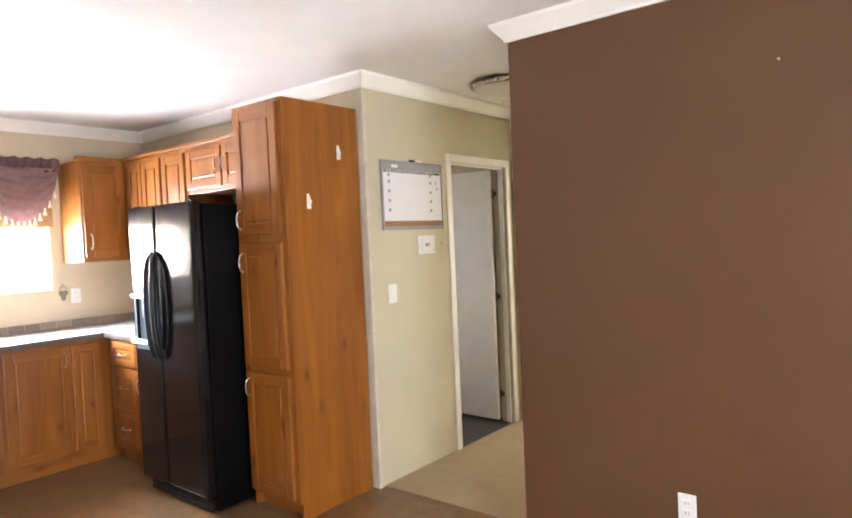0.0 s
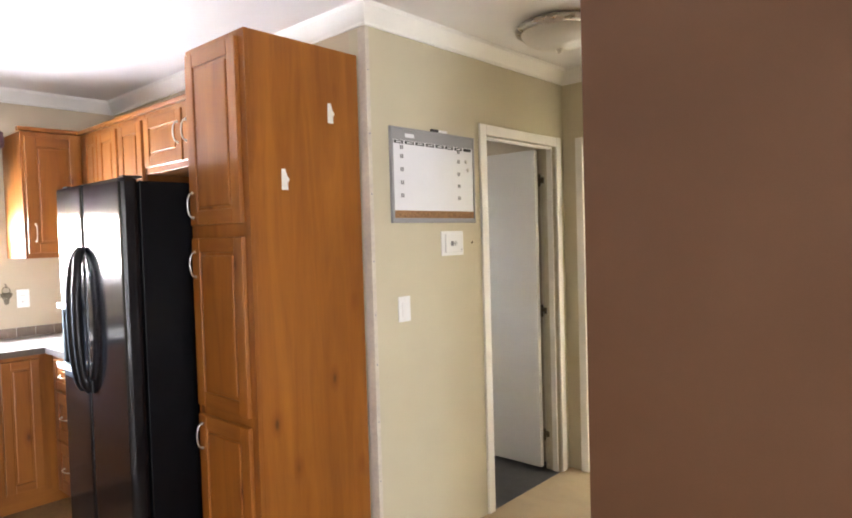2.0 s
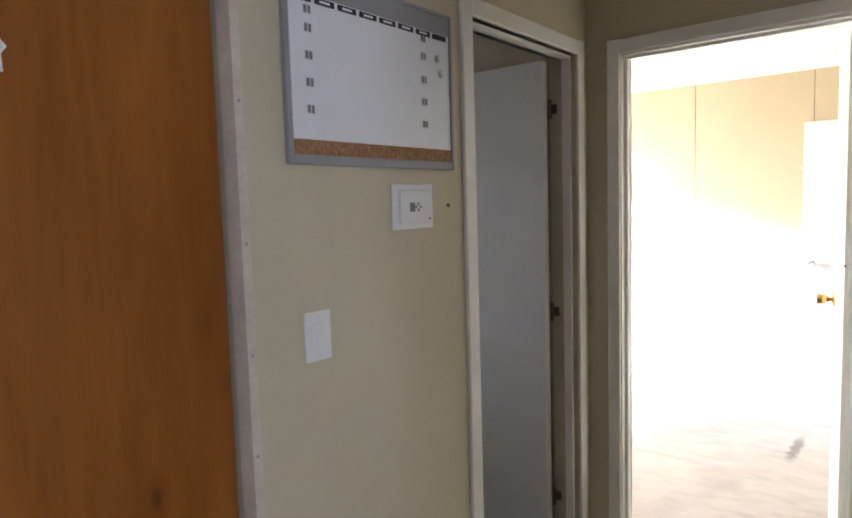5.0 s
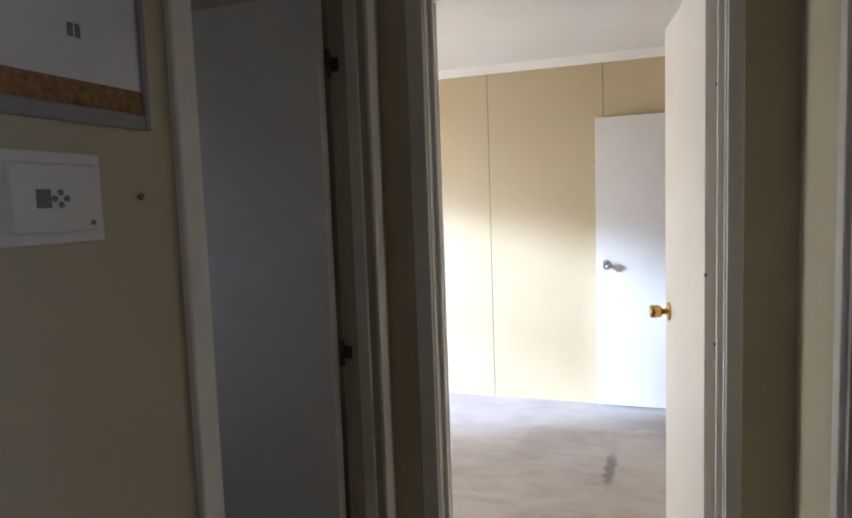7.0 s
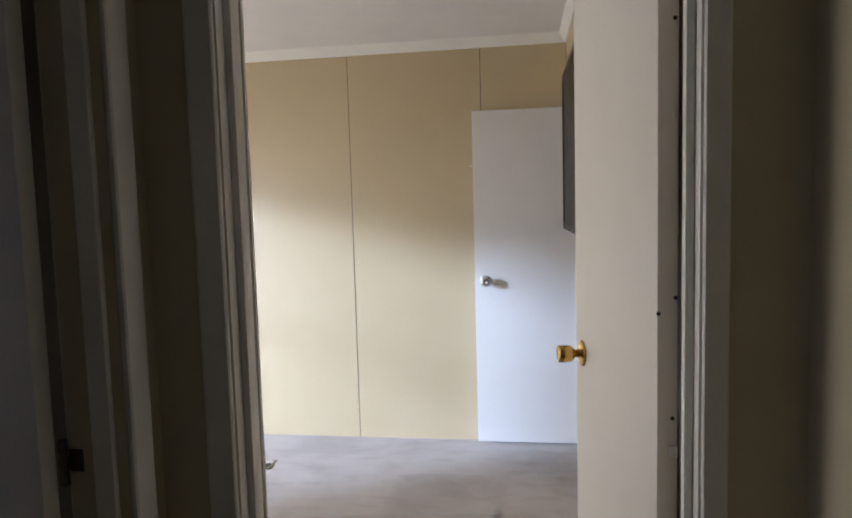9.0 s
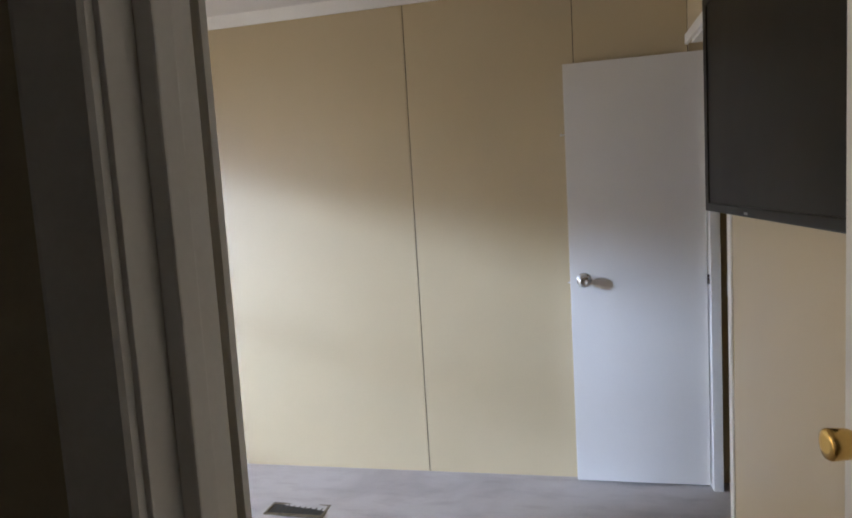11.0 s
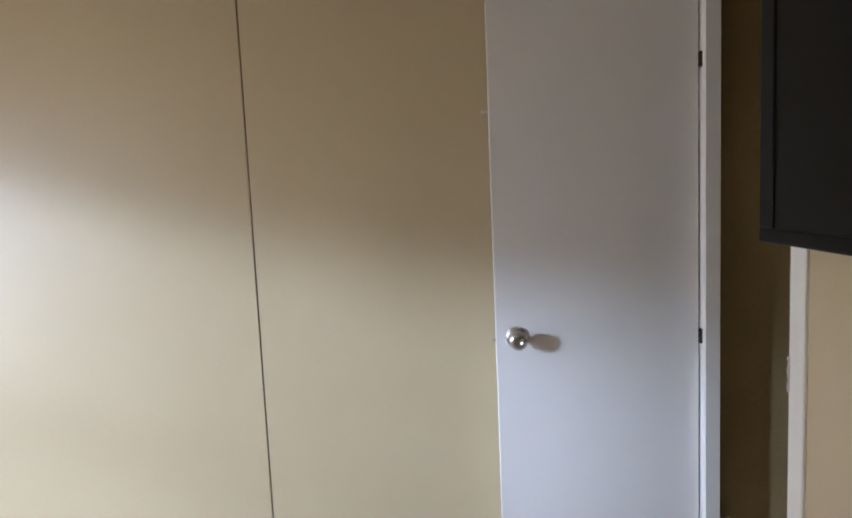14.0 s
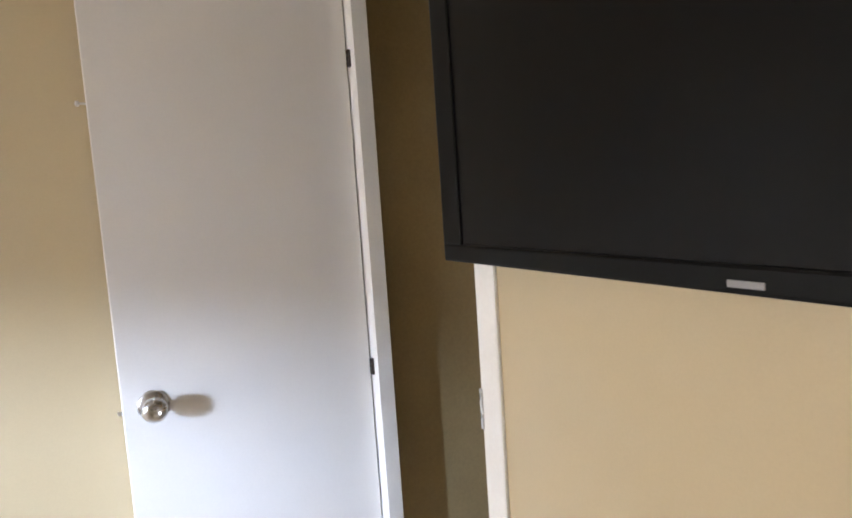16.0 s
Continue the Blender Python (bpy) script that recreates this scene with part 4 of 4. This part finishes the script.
def swag(ya, yb, drop):
    """One draped swag between two points, its folds deepening towards the middle, with tassels along its hem."""
    bm = bmesh.new()
    nu, nv = 40, 30
    g = []
    for j in range(nv + 1):
        v = j / nv
        row = []
        for i in range(nu + 1):
            u = i / nu
            sag = math.sin(math.pi * u) ** 0.75
            z = 2.125 - v * (0.13 + (drop - 0.13) * sag)
            fold = (0.028 * math.sin(v * 21 + 5.0 * abs(u - 0.5)) + 0.007 * math.sin(v * 47 + 9 * u)) * (0.3 + 0.7 * sag) * (1 - 0.5 * v)
            row.append(bm.verts.new((KW + 0.072 + 0.035 * sag * math.sin(math.pi * min(1, v * 0.8)) + fold, ya + (yb - ya) * (u + 0.10 * (0.5 - u) * v), z)))
        g.append(row)
    for j in range(nv):
        for i in range(nu):
            bm.faces.new((g[j][i], g[j][i + 1], g[j + 1][i + 1], g[j + 1][i]))
    hem = [v.co.copy() for v in g[-1]]
    bmesh.ops.solidify(bm, geom=list(bm.faces), thickness=0.003)
    s = part("swag", bm, PALE_MAUVE, val, "draped mauve satin swag", smooth=True)
    for i in range(1, nu, 3):
        c = hem[i]
        part("tassel", lathe([(0, 0.008), (0.007, 0.004), (0.010, -0.006), (0.006, -0.012), (0.012, -0.030), (0.015, -0.048), (0, -0.049)], Matrix.Translation((c.x + 0.010, c.y, c.z)), 8), FRINGE, s)


swag(-0.735, -1.29, 0.40)
swag(-1.27, -1.70, 0.41)
swag(-1.68, -2.11, 0.41)

# ---------------------------------------------------------------- hall
lamp = thing("ceiling_light", (0.457, 0.793, H), "flush ceiling light with a nickel rim and glass bowl, switched off", "ceiling light")
LM = Matrix.Translation((0.457, 0.793, 0))
part("canopy", lathe([(0, H), (0.155, H), (0.190, H - 0.008), (0.205, H - 0.026), (0.203, H - 0.040), (0.180, H - 0.046), (0, H - 0.046)], LM, 40), CHROME, lamp, "brushed nickel rim", smooth=True)
part("bowl", lathe([(0.178, H - 0.044), (0.172, H - 0.062), (0.150, H - 0.084), (0.110, H - 0.104), (0.060, H - 0.116), (0.0, H - 0.120)], LM, 40), FROST, lamp, "frosted glass bowl", smooth=True)
part("finial", lathe([(0.014, H - 0.116), (0.016, H - 0.122), (0.009, H - 0.128), (0.011, H - 0.134), (0.004, H - 0.142), (0, H - 0.143)], LM, 16), CHROME, lamp, smooth=True)

board = thing("calendar_board", (0.0, 0.39, 1.76), "white dry-erase calendar board with a grey header and cork strip", "whiteboard")
Y0, Y1, Z0, Z1 = 0.090, 0.690, 1.546, 1.976
part("frame", boxes(((0.001, Y0, Z0), (0.017, Y0 + 0.014, Z1)), ((0.001, Y1 - 0.012, Z0), (0.017, Y1, Z1)), ((0.001, Y0 + 0.014, Z0), (0.017, Y1 - 0.012, Z0 + 0.022)), ((0.001, Y0 + 0.014, Z1 - 0.010), (0.017, Y1 - 0.012, Z1)), bevel=0.003), GREY, board)
part("writing_surface", box((0.001, Y0 + 0.014, 1.602), (0.012, Y1 - 0.012, 1.918)), BOARD, board)
part("header", box((0.001, Y0 + 0.014, 1.918), (0.013, Y1 - 0.012, Z1 - 0.010)), GREY, board, "dark grey header band")
part("cork_strip", box((0.001, Y0 + 0.014, 1.568), (0.0125, Y1 - 0.012, 1.602)), CORK, board, "narrow cork strip")
for k in range(8):
    y = Y0 + 0.022 + k * 0.0705
    pill = part("day_label", box((0.0115, y, 1.902), (0.0132, y + 0.060, 1.916), 0.0008), INK_AND_HOLES, board)
    if k < 7:
        part("lettering", box((0.0130, y + 0.014, 1.9065), (0.0137, y + 0.046, 1.9115)), BOARD, pill)
for y, zs in ((0.160, (1.886, 1.846, 1.787, 1.728, 1.669)), (0.565, (1.895, 1.848, 1.786, 1.727, 1.667))):
    for z in zs:
        part("date_mark", boxes(((0.0118, y - 0.010, z - 0.009), (0.0126, y - 0.001, z + 0.009)), ((0.0118, y + 0.002, z - 0.009), (0.0126, y + 0.010, z + 0.009))), PALE_INK, board)
part("title_label", box((0.0125, 0.185, 1.932), (0.0138, 0.245, 1.950), 0.0005), BOARD, board)
for y, z in ((0.624, 1.850), (0.638, 1.811)):
    mg = thing("magnet", (0.012, y, z), "small round white magnet on the calendar board", "magnet")
    part("magnet", lathe([(0.010, 0), (0.010, 0.004), (0.008, 0.0065), (0, 0.007)], pose(0.012, y, z, 0, 90, 0), 16), SILVER, mg, smooth=True)
pen = thing("marker_pen", (0.012, 0.42, 1.982), "white marker with a black cap on top of the board", "pen")
part("barrel", tube([(0.011, 0.415, 1.983), (0.011, 0.478, 1.983)], 0.006, 10), WHITE, pen)
part("cap", tube([(0.011, 0.366, 1.983), (0.011, 0.414, 1.983)], 0.0068, 10), INK_AND_HOLES, pen)

th = thing("thermostat", (0.0, 0.511, 1.445), "white thermostat on a wide wall plate with a grey display", "thermostat")
part("wall_plate", box((0.0, 0.427, 1.385), (0.005, 0.596, 1.505), 0.002), WHITE, th)
body = part("body", box((0.004, 0.452, 1.400), (0.014, 0.582, 1.490), 0.004), WHITE, th)
part("display", box((0.0135, 0.487, 1.432), (0.0148, 0.508, 1.456), 0.0005), PALE_INK, body, "small grey display")
for y, z in ((0.522, 1.452), (0.531, 1.444), (0.522, 1.436), (0.513, 1.444)):
    part("button", lathe([(0.0042, 0), (0.0042, 0.0016), (0.003, 0.0024), (0, 0.0024)], pose(0.014, y, z, 0, 90, 0), 10), GREY, body)
part("badge", box((0.0138, 0.566, 1.408), (0.0146, 0.574, 1.414)), PALE_INK, body)
part("vent_slots", boxes(*[((0.0046, 0.432, 1.405 + 0.012 * k), (0.0056, 0.447, 1.411 + 0.012 * k)) for k in range(7)]), WHITE, th)

# ---------------------------------------------------------------- bedroom
tv = thing("television", (0.86, 2.98, 1.27), "large black flat television on a wall bracket", "television")
TVM = pose(0.832, 3.570, 1.272)


def tv_piece(name, lo, hi, bevel, mat, parent=None, label=""):
    bm = box(lo, hi, bevel)
    bmesh.ops.transform(bm, matrix=TVM, verts=bm.verts)
    return part(name, bm, mat, parent or tv, label)


TW, TH = 1.20, 0.69
tv_piece("cabinet", (0.006, -TW, 0.010), (0.040, 0.0, TH), 0.008, TV_BLACK)
tv_piece("back_cover", (0.038, -TW + 0.25, 0.12), (0.060, -0.25, TH - 0.15), 0.008, TV_BLACK)
bezel = bmesh.new()
for lo, hi in (((-0.002, -TW, 0.009), (0.010, 0.0, 0.036)), ((-0.002, -TW, TH - 0.034), (0.010, 0.0, TH)), ((-0.002, -0.052, 0.034), (0.010, 0.0, TH - 0.032)), ((-0.002, -TW, 0.034), (0.010, -TW + 0.052, TH - 0.032))):
    box_into(bezel, lo, hi, 0.004)
bmesh.ops.transform(bezel, matrix=TVM, verts=bezel.verts)
part("bezel", bezel, material("gloss_black_bezel", (0.005, 0.005, 0.0055), 0.3, spread=0.1, bump=0, gloss=0.1), tv, "gloss black bezel")
tv_piece("screen", (0.0015, -TW + 0.050, 0.034), (0.008, -0.050, TH - 0.032), 0.0, SCREEN, label="dark matt screen")
tv_piece("name_plate", (-0.0035, -0.526, 0.0155), (-0.001, -0.491, 0.022), 0.0008, GREY, label="small pale name bar")
br = part("bracket", boxes(((0.880, 2.83, 1.50), (BR, 3.13, 1.78)), bevel=0.004), BRONZE, tv)
part("arm", boxes(((0.845, 2.92, 1.60), (0.884, 3.02, 1.68)), bevel=0.004), BRONZE, br)

# unseen short gathered curtain, added to cast the dark patch on the panelled wall
shading_drape = thing("curtain", (BL + 0.04, 3.76, 1.95), "short tan curtain, unseen, added to shade part of the panelled wall", "curtain")
part("rod", tube([(BL + 0.045, 3.59, 1.955), (BL + 0.045, 3.97, 1.955)], 0.008, 10), BRONZE, shading_drape)
part("rod_bracket", boxes(((BL, 3.955, 1.942), (BL + 0.050, 3.967, 1.968)), ((BL, 3.603, 1.942), (BL + 0.050, 3.615, 1.968)), bevel=0.002), BRONZE, shading_drape)
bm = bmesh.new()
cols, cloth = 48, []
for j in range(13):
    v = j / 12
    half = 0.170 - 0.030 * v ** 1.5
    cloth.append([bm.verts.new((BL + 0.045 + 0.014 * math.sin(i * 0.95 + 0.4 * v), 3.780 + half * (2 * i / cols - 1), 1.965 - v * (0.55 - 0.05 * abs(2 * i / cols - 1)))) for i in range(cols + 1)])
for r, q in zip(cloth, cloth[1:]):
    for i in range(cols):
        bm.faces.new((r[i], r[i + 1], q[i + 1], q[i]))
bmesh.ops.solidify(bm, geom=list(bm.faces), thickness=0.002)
part("cloth", bm, material("tan_curtain_cloth", (0.36, 0.29, 0.19), 0.9, spread=0.15, scale=40, fine=500, bump=0.2, depth=0.001), shading_drape, smooth=True)

vent = thing("floor_register", (-0.82, 3.81, 0.0), "floor register in the carpet, its dark opening a black block", "floor vent")
part("frame", boxes(((-1.00, 3.755, 0.004), (-0.715, 3.770, 0.019)), ((-1.00, 3.850, 0.004), (-0.715, 3.865, 0.019)), ((-1.00, 3.770, 0.004), (-0.985, 3.850, 0.019)), ((-0.730, 3.770, 0.004), (-0.715, 3.850, 0.019)), bevel=0.003), STEEL, vent)
# solid black block paints in the darkness of the open duct
part("duct", box((-0.985, 3.770, 0.003), (-0.730, 3.850, 0.016)), INK_AND_HOLES, vent)
for k in range(9):
    part("fin", box((-0.972 + 0.028 * k, 3.772, 0.012), (-0.966 + 0.028 * k, 3.848, 0.0178)), BRONZE, vent)
